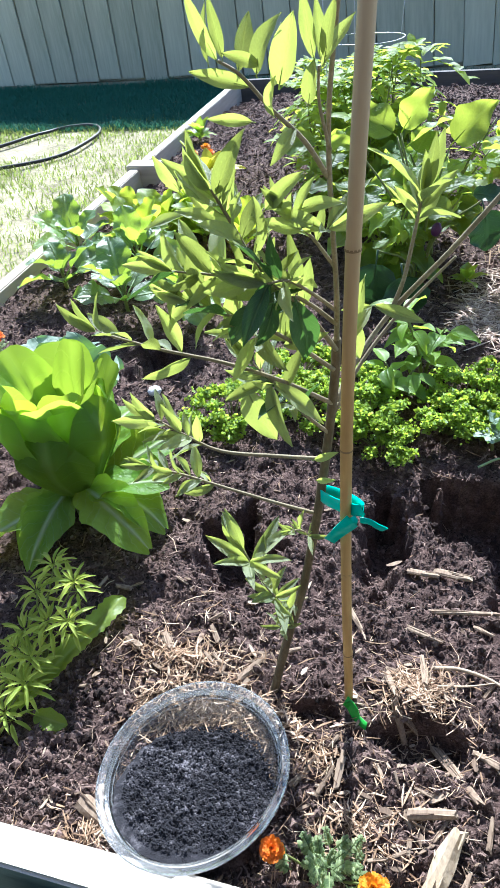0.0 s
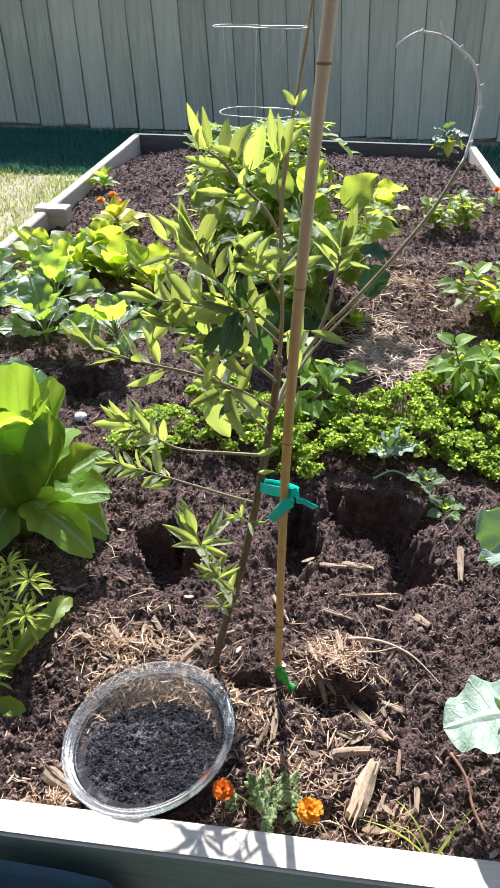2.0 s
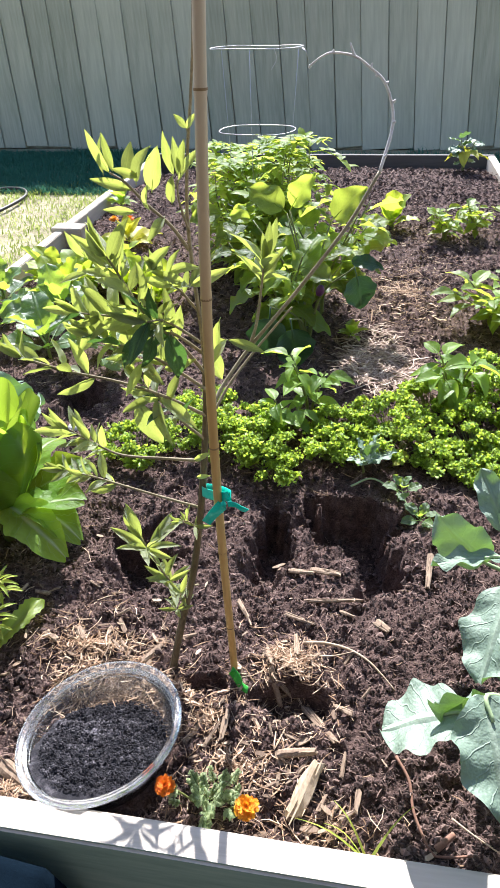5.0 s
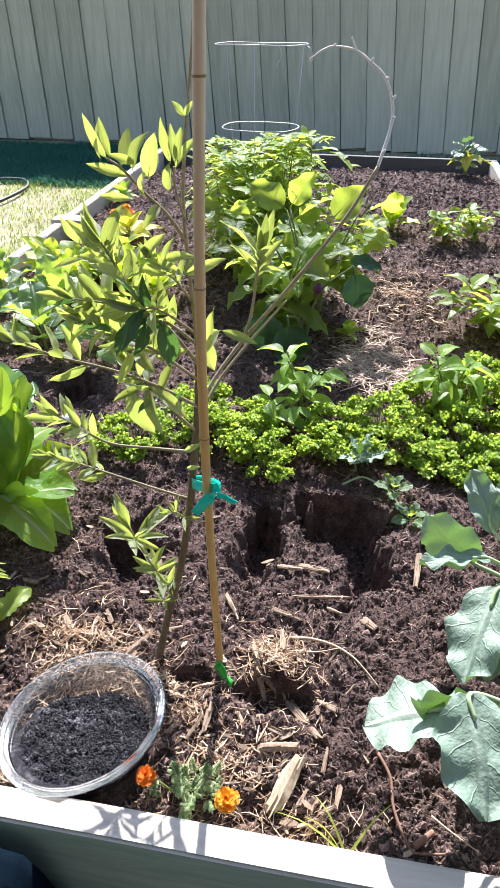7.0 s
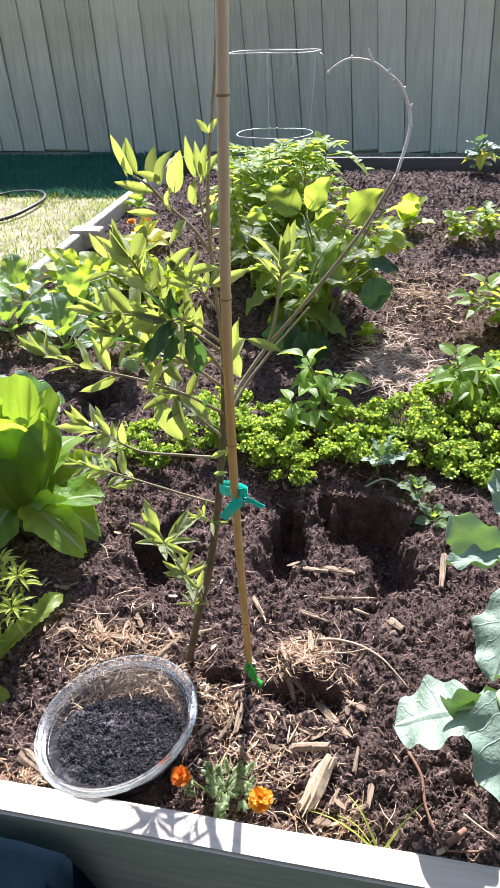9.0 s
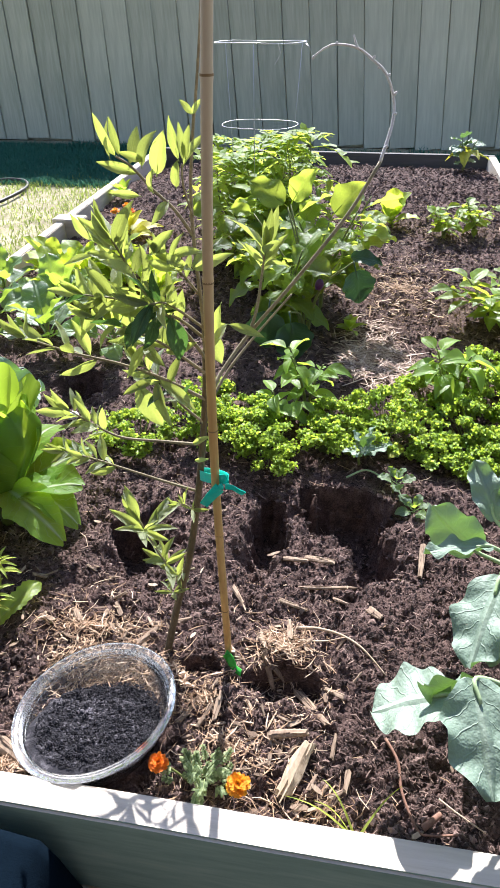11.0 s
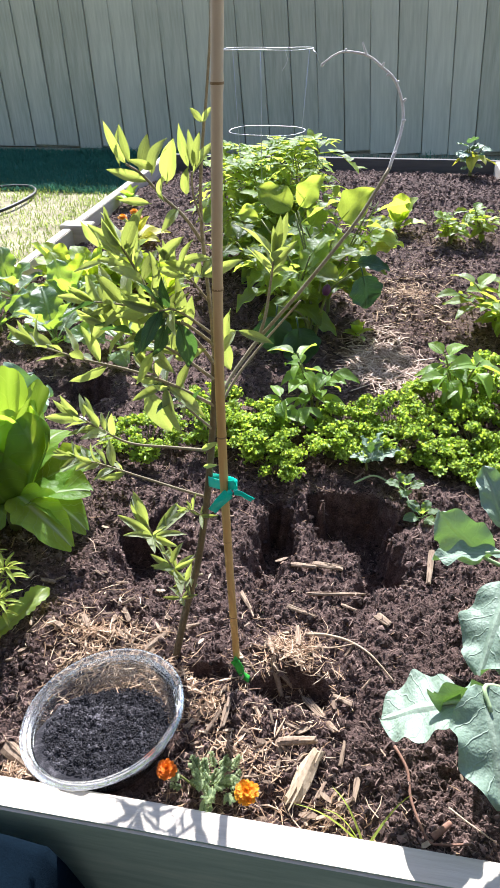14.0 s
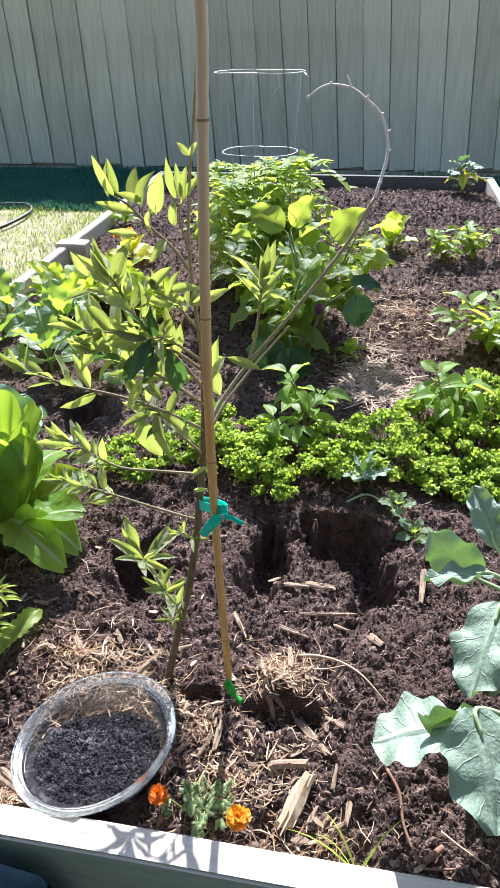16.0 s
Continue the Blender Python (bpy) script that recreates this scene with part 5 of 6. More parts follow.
parsley_row()


# ---------------------------------------------------------------- tomatoes in a wire cage
def tomato(x, y, height, seed, lean=0.0):
    s = thing("tomato_plant", (x, y, soil(x, y)), "leafy green tomato plant growing through a wire cage", "vegetable plant", "tomato plants")
    rng = random.Random(seed)
    foliage = Geo()
    for q in range(3):
        a = q * 2.1 + rng.uniform(-0.4, 0.4)
        h = height * rng.uniform(0.85, 1.0)
        o = Vector((math.cos(a), math.sin(a), 0)) * 0.075
        g, line = stem_geo([(0, 0, -0.03), o * 0.3 + Vector((0, 0, h * 0.35)), o + Vector((lean * 0.4, 0, h * 0.7)), o * 0.8 + Vector((lean, 0, h))], 0.005, 0.0016)
        part("stem", g.mesh("stem", "green_stem"), s)
        n = len(line) - 1
        for k in range(21):
            f = min(1.0, 0.12 + 0.88 * (k + 0.5) / 17)
            at = line[min(n, int(f * n))]
            b = k * 2.4 + rng.uniform(-0.5, 0.5)
            d = Vector((math.cos(b), math.sin(b), rng.uniform(0.0, 0.6) + (0.5 if k >= 17 else 0.0))).normalized()
            L = rng.uniform(0.10, 0.165) * (1.0 if k < 17 else 0.7)
            droop = rng.uniform(0.3, 0.9)
            pts = [at + d * L * u - Vector((0, 0, droop * L * u * u)) for u in (0, 0.33, 0.66, 1)]
            foliage.tube(pts, [0.0018, 0.0014, 0.001, 0.0006], 4, False)
            side = d.cross(Vector((0, 0, 1))).normalized()
            for u, w in ((0.35, 1), (0.35, -1), (0.6, 1), (0.6, -1), (0.82, 1), (0.82, -1), (1.0, 0)):
                p = at + d * L * u - Vector((0, 0, droop * L * u * u))
                ld = (d * (0.55 if w else 1) + side * w * 0.9 + Vector((0, 0, rng.uniform(-0.6, 0.2)))).normalized()
                ll = rng.uniform(0.034, 0.062)
                ls = ld.cross(Vector((rng.uniform(-0.3, 0.3), rng.uniform(-0.3, 0.3), 1))).normalized()
                up = ls.cross(ld)
                rows = []
                for i, wd in enumerate((0.08, 0.30, 0.22, 0.20, 0.02)):
                    v = i / 4
                    rows.append([(p + ld * ll * v + ls * ll * wd * j + up * (abs(j) * wd * 0.25 - 0.25 * v * v) * ll, 0.5 + j / 2, v) for j in (-1, 0, 1)])
                foliage.grid(rows)
    part("foliage", foliage.mesh("foliage", "tomato"), s, "", None, "stuff")


tomato(0.13, 2.66, 0.43, 1, -0.03)
tomato(0.25, 2.70, 0.48, 2, 0.0)
tomato(0.325, 2.62, 0.52, 8, 0.02)
tomato(0.06, 2.95, 0.44, 3)
tomato(0.33, 2.45, 0.38, 4)
tomato(0.20, 3.25, 0.34, 5)


def cage():
    s = thing("tomato_cage", (0.215, 2.64, soil(0.215, 2.64)), "conical galvanised wire tomato cage over tomato plants", "plant cage")
    z0 = s.location.z

    def ring(z, r):
        g = Geo()
        g.tube([(r * math.cos(6.2832 * k / 40), r * math.sin(6.2832 * k / 40), z - z0 + 0.0015 * math.sin(k * 0.5)) for k in range(41)], 0.0015, 6, False)
        part("ring", g.mesh("ring", "wire"), s)
    for z, r in ((0.803, 0.158), (0.548, 0.138), (0.30, 0.118)):
        ring(z, r)
    for k in range(3):
        a = -1.56 + k * 2.094
        g = Geo()
        o = Vector((math.cos(a), math.sin(a), 0))
        g.tube([o * 0.09 + Vector((0, 0, -0.06)), o * 0.119 + Vector((0, 0, 0.30 - z0)), o * 0.139 + Vector((0, 0, 0.548 - z0)), o * 0.159 + Vector((0, 0, 0.806 - z0))], 0.0010, 6)
        part("upright", g.mesh("upright", "wire"), s)
    g = Geo()
    g.tube([(0.157, -0.02, 0.80 - z0), (0.172, -0.03, 0.79 - z0), (0.182, -0.035, 0.765 - z0)], 0.0012, 5)
    part("wire_end", g.mesh("wire_end", "wire"), s)
    g = Geo()
    o = Vector((0.215, 2.64, z0))
    g.tube(smoothed([Vector((0.295, 2.490, 0.804)) - o, Vector((0.291, 2.490, 0.774)) - o + Vector((0.012, 0, 0)), Vector((0.286, 2.490, 0.744)) - o]), 0.0011, 5)
    part("twine", g.mesh("twine", "dry_twig"), s, "dangling end of pale twine")
    s.rotation_euler = (radians(-2.2), 0, 0)
    s.location.y -= 0.02


cage()


# ---------------------------------------------------------------- marigolds
def marigold(at, seed, blooms, spread=0.075, height=0.07, amount=34, label="ferny marigold plant with orange flowers"):
    at = Vector((at[0], at[1], soil(at[0], at[1])))
    s = thing("marigold_plant", at, label, "flower", "marigolds")
    rng = random.Random(seed)
    g = Geo()
    for k in range(amount):
        a = rng.uniform(0, 6.283)
        o = Vector((math.cos(a), math.sin(a) * 0.55, 0))
        p0 = o * spread * rng.uniform(0, 0.6) + Vector((0, 0, height * rng.uniform(0.1, 0.7)))
        d = (o + Vector((rng.uniform(-0.6, 0.6), rng.uniform(-0.6, 0.6), rng.uniform(0.1, 1.3)))).normalized()
        L = rng.uniform(0.018, 0.034)
        side = d.cross(Vector((0, 0, 1))).normalized()
        g.tube([p0, p0 + d * L], [0.0009, 0.0005], 4, False)
        for u in range(6):
            for w in (-1, 1):
                p = p0 + d * L * (0.2 + 0.14 * u)
                ld = (d * 0.7 + side * w).normalized()
                ll = rng.uniform(0.005, 0.009) * (1.15 - 0.09 * u)
                ls = ld.cross(Vector((0, 0, 1))).normalized()
                g.grid([[(p - ls * 0.0008, 0, 0), (p + ls * 0.0008, 1, 0)], [(p + ld * ll * 0.5 - ls * 0.0022, 0, 0.5), (p + ld * ll * 0.5 + ls * 0.0022, 1, 0.5)],
                        [(p + ld * ll - ls * 0.0004 - Vector((0, 0, 0.003)), 0, 1), (p + ld * ll + ls * 0.0004 - Vector((0, 0, 0.003)), 1, 1)]])
    part("leaves", g.mesh("leaves", "fern"), s, "", None, "stuff")
    for pos, r, kind in blooms:
        pos = Vector(pos) - at
        g, _ = stem_geo([(pos.x * 0.3, pos.y * 0.3, 0), pos * 0.7, pos], 0.0018, 0.0014)
        part("flower_stalk", g.mesh("flower_stalk", "green_stem"), s)
        g = Geo()
        g.lathe([(0.001, -r * 0.7), (r * 0.28, -r * 0.5), (r * 0.36, -r * 0.1), (r * 0.3, r * 0.1), (0.001, r * 0.15)], Matrix.Translation(pos), 10)
        bloom = part("flower", g.mesh("flower", kind), s, "orange pompom flower head")
        for ring, (n, out, lift, q) in enumerate(((15, 1.0, 0.0, 1.05), (14, 1.0, 0.4, 0.92), (11, 0.8, 0.8, 0.8), (8, 0.35, 1.0, 0.7))):
            for k in range(n):
                a = 6.283 * (k + 0.5 * ring) / n + rng.uniform(-0.15, 0.15)
                o = Vector((math.cos(a), math.sin(a), 0))
                part("petal", rng.choice(blades(kind)), bloom, "", aim(pos + o * r * 0.12, o * out + Vector((0, -0.25, lift)), Vector((0, 0, 1)) - o * 0.6, r * q * 0.95, rng.uniform(-0.3, 0.3)))


marigold((0.455, 0.548), 1, (((0.512, 0.531, 0.044), 0.0165, "petal"), ((0.391, 0.545, 0.042), 0.0145, "petal_red")), 0.080, 0.060, 52)
marigold((-0.52, 3.12), 2, (((-0.55, 3.08, 0.09), 0.022, "petal"), ((-0.48, 3.10, 0.085), 0.022, "petal_red"), ((-0.51, 3.14, 0.10), 0.02, "petal")), 0.07, 0.08, 26)
marigold((1.33, 3.58), 3, (((1.335, 3.55, 0.075), 0.022, "petal"), ((1.325, 3.62, 0.07), 0.02, "petal_red")), 0.06, 0.07, 22)
marigold((-0.63, 1.57), 4, (((-0.60, 1.56, 0.075), 0.022, "petal_red"), ((-0.65, 1.58, 0.085), 0.022, "petal")), 0.06, 0.07, 22)


# ---------------------------------------------------------------- small plants in the near corner
def star_plant():
    at = Vector((-0.035, 0.735, soil(-0.035, 0.735)))
    s = thing("star_leaved_plant", at, "young plant with yellow-green whorls of narrow leaves", "plant")
    rng = random.Random(2)
    for tipp in ((-0.022, 0.828, 0.131), (0.024, 0.805, 0.128), (-0.041, 0.793, 0.106), (-0.003, 0.752, 0.093), (0.034, 0.752, 0.103), (-0.042, 0.740, 0.076), (-0.046, 0.714, 0.062), (-0.014, 0.703, 0.067), (-0.044, 0.676, 0.045), (-0.008, 0.668, 0.055), (-0.025, 0.631, 0.036)):
        q = Vector(tipp) - at
        g, line = stem_geo([(0, 0, -0.01), Vector((q.x * 0.4, q.y * 0.4, q.z * 0.5)), q], 0.0022, 0.0014)
        part("stem", g.mesh("stem", "green_stem"), s)
        for ring, (n, lift, z, size) in enumerate(((8, 0.35, 0.0, 0.036), (6, 0.9, 0.003, 0.026), (7, 0.1, -0.02, 0.034))):
            for k in range(n):
                a = 6.283 * (k + 0.5 * ring) / n + rng.uniform(-0.2, 0.2)
                d = Vector((math.cos(a), math.sin(a), lift + rng.uniform(-0.15, 0.15)))
                part("leaf", rng.choice(blades("star")), s, "", aim(q + Vector((0, 0, z)), d, (0, 0, 1), size * rng.uniform(0.8, 1.15), rng.uniform(-0.3, 0.3), 0.55))


star_plant()


def lone_leaf(foot, tipp, kind, wide, label, shape=0):
    s = thing("fallen_leaf", foot, label, "leaf")
    d = Vector(tipp) - Vector(foot)
    part("blade", blades(kind)[shape], s, "", aim(Vector((0, 0, 0)), d, (0.15, -0.45, 1), d.length * (1.0 if kind == "strap" else 0.8), 0, wide))


lone_leaf((-0.03, 0.655, 0.012), (0.066, 0.866, 0.045), "strap", 1.0, "long pale green strap leaf lying on the soil", 0)
lone_leaf((-0.01, 0.650, 0.012), (0.056, 0.640, 0.020), "chard", 0.7, "small pale leaf lying on the soil", 1)
lone_leaf((0.76, 1.44, 0.03), (0.725, 1.375, 0.025), "yellow_leaf", 1.1, "bright yellowing leaf on the soil", 0)
lone_leaf((0.355, 1.44, 0.03), (0.40, 1.36, 0.02), "yellow_leaf", 0.9, "yellowing leaf on the soil", 0)
rosette("garden_weed", (-0.735, 3.70), "small dark green weed beside the board", "weed", "pepper", [(7, 0.09, 0.8, 0.6, 0.02), (5, 0.08, 0.4, 1.0, 0.04)], 120, 0.04, 0.004)
rosette("green_seedling", (0.60, 2.12), "tiny bright green seedling in straw", "seedling", "bean", [(5, 0.06, 0.8, 0.5, 0.02), (4, 0.05, 0.4, 1.0, 0.03)], 121, 0.03, 0.003)


def grass_weed():
    s = thing("grass_weed", (0.68, 0.512, soil(0.68, 0.53)), "few bright yellow-green grass blades by the board", "weed")
    for k, (a, c) in enumerate((((0.0, 0.0, 0.0), (-0.100, 0.020, 0.045)), ((0.002, 0.0, 0.0), (-0.048, 0.052, 0.045)), ((0.006, 0.0, 0.0), (0.062, 0.055, 0.055)), ((-0.004, 0.004, 0), (-0.06, 0.012, 0.06)))):
        g = Geo()
        a, c = Vector(a), Vector(c)
        rows = []
        side = (c - a).cross(Vector((0, 0.3, 1))).normalized()
        for i in range(7):
            v = i / 6
            p = a + (c - a) * v + Vector((0, 0, 0.022 * math.sin(v * 3.1)))
            w = 0.0026 * (1 - v * 0.85)
            rows.append([(p - side * w, 0, v), (p + Vector((0, 0, -0.0006)), 0.5, v), (p + side * w, 1, v)])
        g.grid(rows)
        part("blade", g.mesh("blade", "star"), s)


grass_weed()


# ---------------------------------------------------------------- wood, sticks, stones
def stick(name, pts, r0, r1, mat, label, category):
    pts = [Vector((p[0], p[1], soil(p[0], p[1]) + p[2])) for p in pts]
    g, _ = stem_geo([p - pts[0] for p in pts], r0, r1, 5, 7)
    ob = new(name, g.mesh(name, mat))
    ob.location = pts[0]
    tagged(ob, label, category)


stick("curved_twig", [(0.565, 0.832, 0.012), (0.60, 0.842, 0.016), (0.64, 0.833, 0.016), (0.674, 0.812, 0.014), (0.70, 0.79, 0.012), (0.722, 0.768, 0.008)], 0.0034, 0.0012, "tan_twig", "curved pale split twig lying on the soil", "twig")
stick("curved_twig", [(0.572, 0.800, 0.012), (0.614, 0.818, 0.014), (0.65, 0.826, 0.015)], 0.0020, 0.0010, "tan_twig", "thin pale twig lying on the soil", "twig")
stick("brown_stick", [(0.722, 0.655, 0.012), (0.741, 0.622, 0.014), (0.747, 0.58, 0.012), (0.768, 0.534, 0.01), (0.785, 0.526, 0.01), (0.823, 0.531, 0.01)], 0.0026, 0.0016, "red_stick", "thin reddish brown stick on the soil", "stick")
stick("brown_stick", [(0.775, 0.535, 0.012), (0.785, 0.542, 0.014), (0.80, 0.556, 0.012)], 0.0052, 0.0042, "red_stick", "short thick brown stick piece on the soil", "stick")
stick("creeping_stem", [(0.630, 1.300, 0.012), (0.675, 1.322, 0.022), (0.720, 1.298, 0.022), (0.745, 1.275, 0.016), (0.785, 1.215, 0.012)], 0.0026, 0.0016, "brassica_stalk", "thin pale green stem trailing over the soil", "stem")
stick("dry_stalk", [(0.80, 0.580, 0.01), (0.825, 0.560, 0.012), (0.86, 0.540, 0.01)], 0.0016, 0.0011, "tan_twig", "thin straw-coloured stalk on the soil", "stalk")


def wood_piece(name, a, c, width, thick, label, mat="chip", seed=0):
    """A split, splintered piece of wood from a to c."""
    rng = random.Random(seed)
    a, c = Vector((a[0], a[1], soil(a[0], a[1]) + a[2])), Vector((c[0], c[1], soil(c[0], c[1]) + c[2]))
    d = c - a
    L = d.length
    d.normalize()
    s = d.cross(Vector((0, 0, 1))).normalized()
    u = s.cross(d)
    g = Geo()
    n = 7
    slant = [rng.uniform(-0.10, 0.10) * L for _ in range(8)]
    lean = rng.uniform(-0.25, 0.25)
    rows = []
    for i in range(n + 1):
        v = i / n
        row = []
        for k, (cx, cy) in enumerate(((-1, -1), (1, -1), (1, 0.2), (0.55, 1), (-0.4, 1), (-1, 0.3), (-1, -1))):
            w = width * 0.5 * cx * (0.80 + 0.2 * math.sin(3 * v + 1) + (0.55 if thick > 0.015 else 0.12) * noise.noise(Vector((v * 3, k % 6 * 0.7, seed))))
            h = thick * 0.5 * cy * (0.85 + 0.25 * noise.noise(Vector((v * 3, k % 6, seed + 9))))
            e = slant[k % 6] if i in (0, n) else 0.0
            row.append((a + d * (L * v + e) + s * (w + h * lean) + u * (h + cx * lean * width * 0.2), k / 6, v))
        rows.append(row)
    g.grid(rows)
    for e in (0, n):
        k = len(g.v)
        g.v.append(tuple(a + d * L * (e / n))); g.uv.append((0.5, 0.5))
        for j in range(6):
            g.f.append((k, e * 7 + j, e * 7 + j + 1))
    for q in range(3):
        v = rng.uniform(0.05, 0.95)
        g.sliver(a + d * L * v + s * width * rng.uniform(-0.35, 0.35) + u * thick * 0.5, d + s * rng.uniform(-0.08, 0.08), L * rng.uniform(0.3, 0.6), width * 0.12, thick * 0.18)
    g.v = [tuple(Vector(p) - a) for p in g.v]
    ob = new(name, g.mesh(name, mat, False))
    ob.location = a
    tagged(ob, label, "wood chip", "large wood chips")


wood_piece("wood_chunk", (0.574, 0.548, 0.016), (0.606, 0.620, 0.022), 0.023, 0.020, "thick pale splintered chunk of wood on the mulch", "chunk", 1)
for k, (a, c, w, h) in enumerate((((0.575, 0.742, 0.012), (0.630, 0.662, 0.012), 0.014, 0.006), ((0.515, 1.030, 0.012), (0.565, 1.018, 0.014), 0.012, 0.005), ((0.565, 1.030, 0.012), (0.620, 1.016, 0.014), 0.014, 0.006),
                                  ((0.560, 0.945, 0.010), (0.662, 0.956, 0.012), 0.008, 0.005), ((0.428, 0.930, 0.010), (0.455, 0.890, 0.010), 0.009, 0.004), ((0.525, 0.905, 0.010), (0.575, 0.892, 0.010), 0.010, 0.005),
                                  ((0.800, 1.100, 0.012), (0.790, 1.015, 0.012), 0.012, 0.006), ((0.285, 0.765, 0.010), (0.318, 0.812, 0.012), 0.010, 0.004), ((0.545, 0.628, 0.014), (0.602, 0.640, 0.016), 0.013, 0.008),
                                  ((0.125, 0.555, 0.012), (0.185, 0.530, 0.014), 0.022, 0.012), ((0.140, 0.575, 0.012), (0.200, 0.545, 0.018), 0.018, 0.010), ((0.515, 0.765, 0.014), (0.535, 0.735, 0.016), 0.011, 0.005),
                                  ((0.500, 0.815, 0.012), (0.515, 0.775, 0.014), 0.010, 0.005), ((0.555, 0.800, 0.014), (0.548, 0.850, 0.014), 0.009, 0.005), ((0.690, 0.905, 0.008), (0.712, 0.885, 0.008), 0.016, 0.004),
                                  ((0.090, 0.800, 0.010), (0.120, 0.785, 0.012), 0.014, 0.005), ((0.150, 0.815, 0.010), (0.170, 0.790, 0.012), 0.013, 0.005), ((0.625, 0.930, 0.008), (0.650, 0.915, 0.01), 0.008, 0.004))):
    wood_piece("wood_chip", a, c, w, h, "split weathered wood chip on the dark soil", "chip", 10 + k)


def loose_chips():
    """Middling chips, each a piece of its own, where the mulch is thickest."""
    rng = random.Random(123)
    n = 0
    while n < 52:
        x, y = rng.uniform(0.0, 0.68), rng.uniform(0.53, 0.95)
        if rng.random() > bowl(x, y, 0.52, 0.66, 0.26) + bowl(x, y, 0.22, 0.78, 0.14) + 0.08 or math.hypot(x - 0.271, y - 0.612) < 0.15:
            continue
        n += 1
        a, L = rng.uniform(0, 6.283), rng.uniform(0.014, 0.038)
        wood_piece("wood_chip", (x, y, rng.uniform(0.006, 0.014)), (x + L * math.cos(a), y + L * math.sin(a), rng.uniform(0.006, 0.016)), L * rng.uniform(0.15, 0.32), rng.uniform(0.002, 0.004), "small split wood chip in the mulch", "chip", 200 + n)


loose_chips()


def stone(x, y, r, seed):
    g = Geo()
    rng = random.Random(seed)
    bm = bmesh.new()
    bmesh.ops.create_icosphere(bm, subdivisions=2, radius=r)
    for v in bm.verts:
        v.co *= 1 + 0.3 * noise.noise(v.co * 40 + Vector((seed, 0, 0)))
        v.co.z *= 0.7
    me = bpy.data.meshes.new("stone")
    bm.to_mesh(me); bm.free()
    me.materials.append(M["stone"])
    ob = new("stone", me)
    ob.location = (x, y, soil(x, y) + r * 0.4)
    tagged(ob, "small pale stone on the soil", "stone", "pale stones")


stone(-0.13, 1.487, 0.018, 1)


# ---------------------------------------------------------------- bag on the paving in front
def bag():
    at = Vector((0.17, 0.335, GROUND))
    s = thing("fabric_bag", at, "slouched navy fabric bag with white stitched lines", "bag")
    g = Geo()
    rows = []
    for i in range(15):
        v = i / 14
        row = []
        for j in range(15):
            u = j / 14
            x, y = -0.125 + 0.25 * u, -0.11 + 0.212 * v
            e = min(1, min(u, 1 - u) * 8) ** 0.4 * min(1, v * 6) ** 0.4 * min(1, (1 - v) * 14) ** 0.3
            z = 0.004 + e * (0.252 - 0.032 * u + 0.006 * noise.noise(Vector((x, y, 0)) * 14))
            row.append((Vector((x, y, z)), u, v))
        rows.append(row)
    g.grid(rows)
    part("body", g.mesh("body", "navy"), s)

    def top(u, v):
        return Vector((-0.125 + 0.25 * u, -0.11 + 0.212 * v, 0.006 + (0.252 - 0.032 * u)))
    for a, c in (((0.10, 0.60), (0.36, 0.56)), ((0.36, 0.56), (0.62, 0.52)), ((0.10, 0.60), (0.12, 0.80)), ((0.36, 0.56), (0.30, 0.20)), ((0.10, 0.60), (0.07, 0.25)), ((0.62, 0.52), (0.58, 0.2))):
        g = Geo()
        g.tube([top(*a), top((a[0] + c[0]) / 2, (a[1] + c[1]) / 2), top(*c)], 0.0012, 5)
        part("stitching", g.mesh("stitching", "white_line"), s, "white stitched line")
    for u, v in ((0.10, 0.60), (0.36, 0.56), (0.62, 0.52)):
        g = Geo()
        p = top(u, v)
        g.grid([[(p + Vector((-0.009, 0, 0.001)), 0, 0), (p + Vector((0, -0.007, 0.0015)), 0, 0)], [(p + Vector((0, 0.007, 0.0015)), 0, 0), (p + Vector((0.009, 0, 0.001)), 0, 0)]])
        part("stitched_star", g.mesh("stitched_star", "white_line"), s, "white stitched star")


bag()


# ---------------------------------------------------------------- hose on the lawn
def hose():
    g = Geo()
    line = smoothed([(-2.9, 3.25, 0), (-2.35, 3.50, 0), (-2.08, 3.69, 0), (-1.89, 3.84, 0), (-1.72, 4.06, 0), (-1.70, 4.40, 0), (-1.80, 4.62, 0), (-2.05, 4.60, 0), (-2.15, 4.45, 0), (-2.36, 4.12, 0), (-2.9, 3.85, 0)], 8)
    at = Vector((-2.0, 4.0, GROUND + 0.012))
    g.tube([p - Vector((at.x, at.y, 0)) + Vector((0, 0, 0.012 + 0.004 * math.sin(i * 0.4))) for i, p in enumerate(line)], 0.011, 8)
    ob = new("garden_hose", g.mesh("garden_hose", "hose"))
    ob.location = at
    tagged(ob, "dark garden hose curled on the dry lawn", "hose")


hose()


# ---------------------------------------------------------------- loose stuff: crumbs, mulch, straw, grass
def mulch_density(x, y):
    d = 0.04 + 0.12 * max(0, noise.noise(Vector((x * 4, y * 4, 2.0))))
    d += 0.38 * bowl(x, y, 0.50, 0.62, 0.22) + 1.0 * bowl(x, y, 0.54, 0.79, 0.13) + 1.0 * bowl(x, y, 0.22, 0.77, 0.19) + 0.3 * bowl(x, y, 0.12, 0.55, 0.14)
    d += 0.8 * bowl(x, y, 0.68, 1.95, 0.26) + 0.9 * bowl(x, y, 0.80, 2.55, 0.55) + 0.4 * bowl(x, y, 0.9, 3.3, 0.6) + 0.2 * bowl(x, y, 0.64, 0.55, 0.12)
    return d


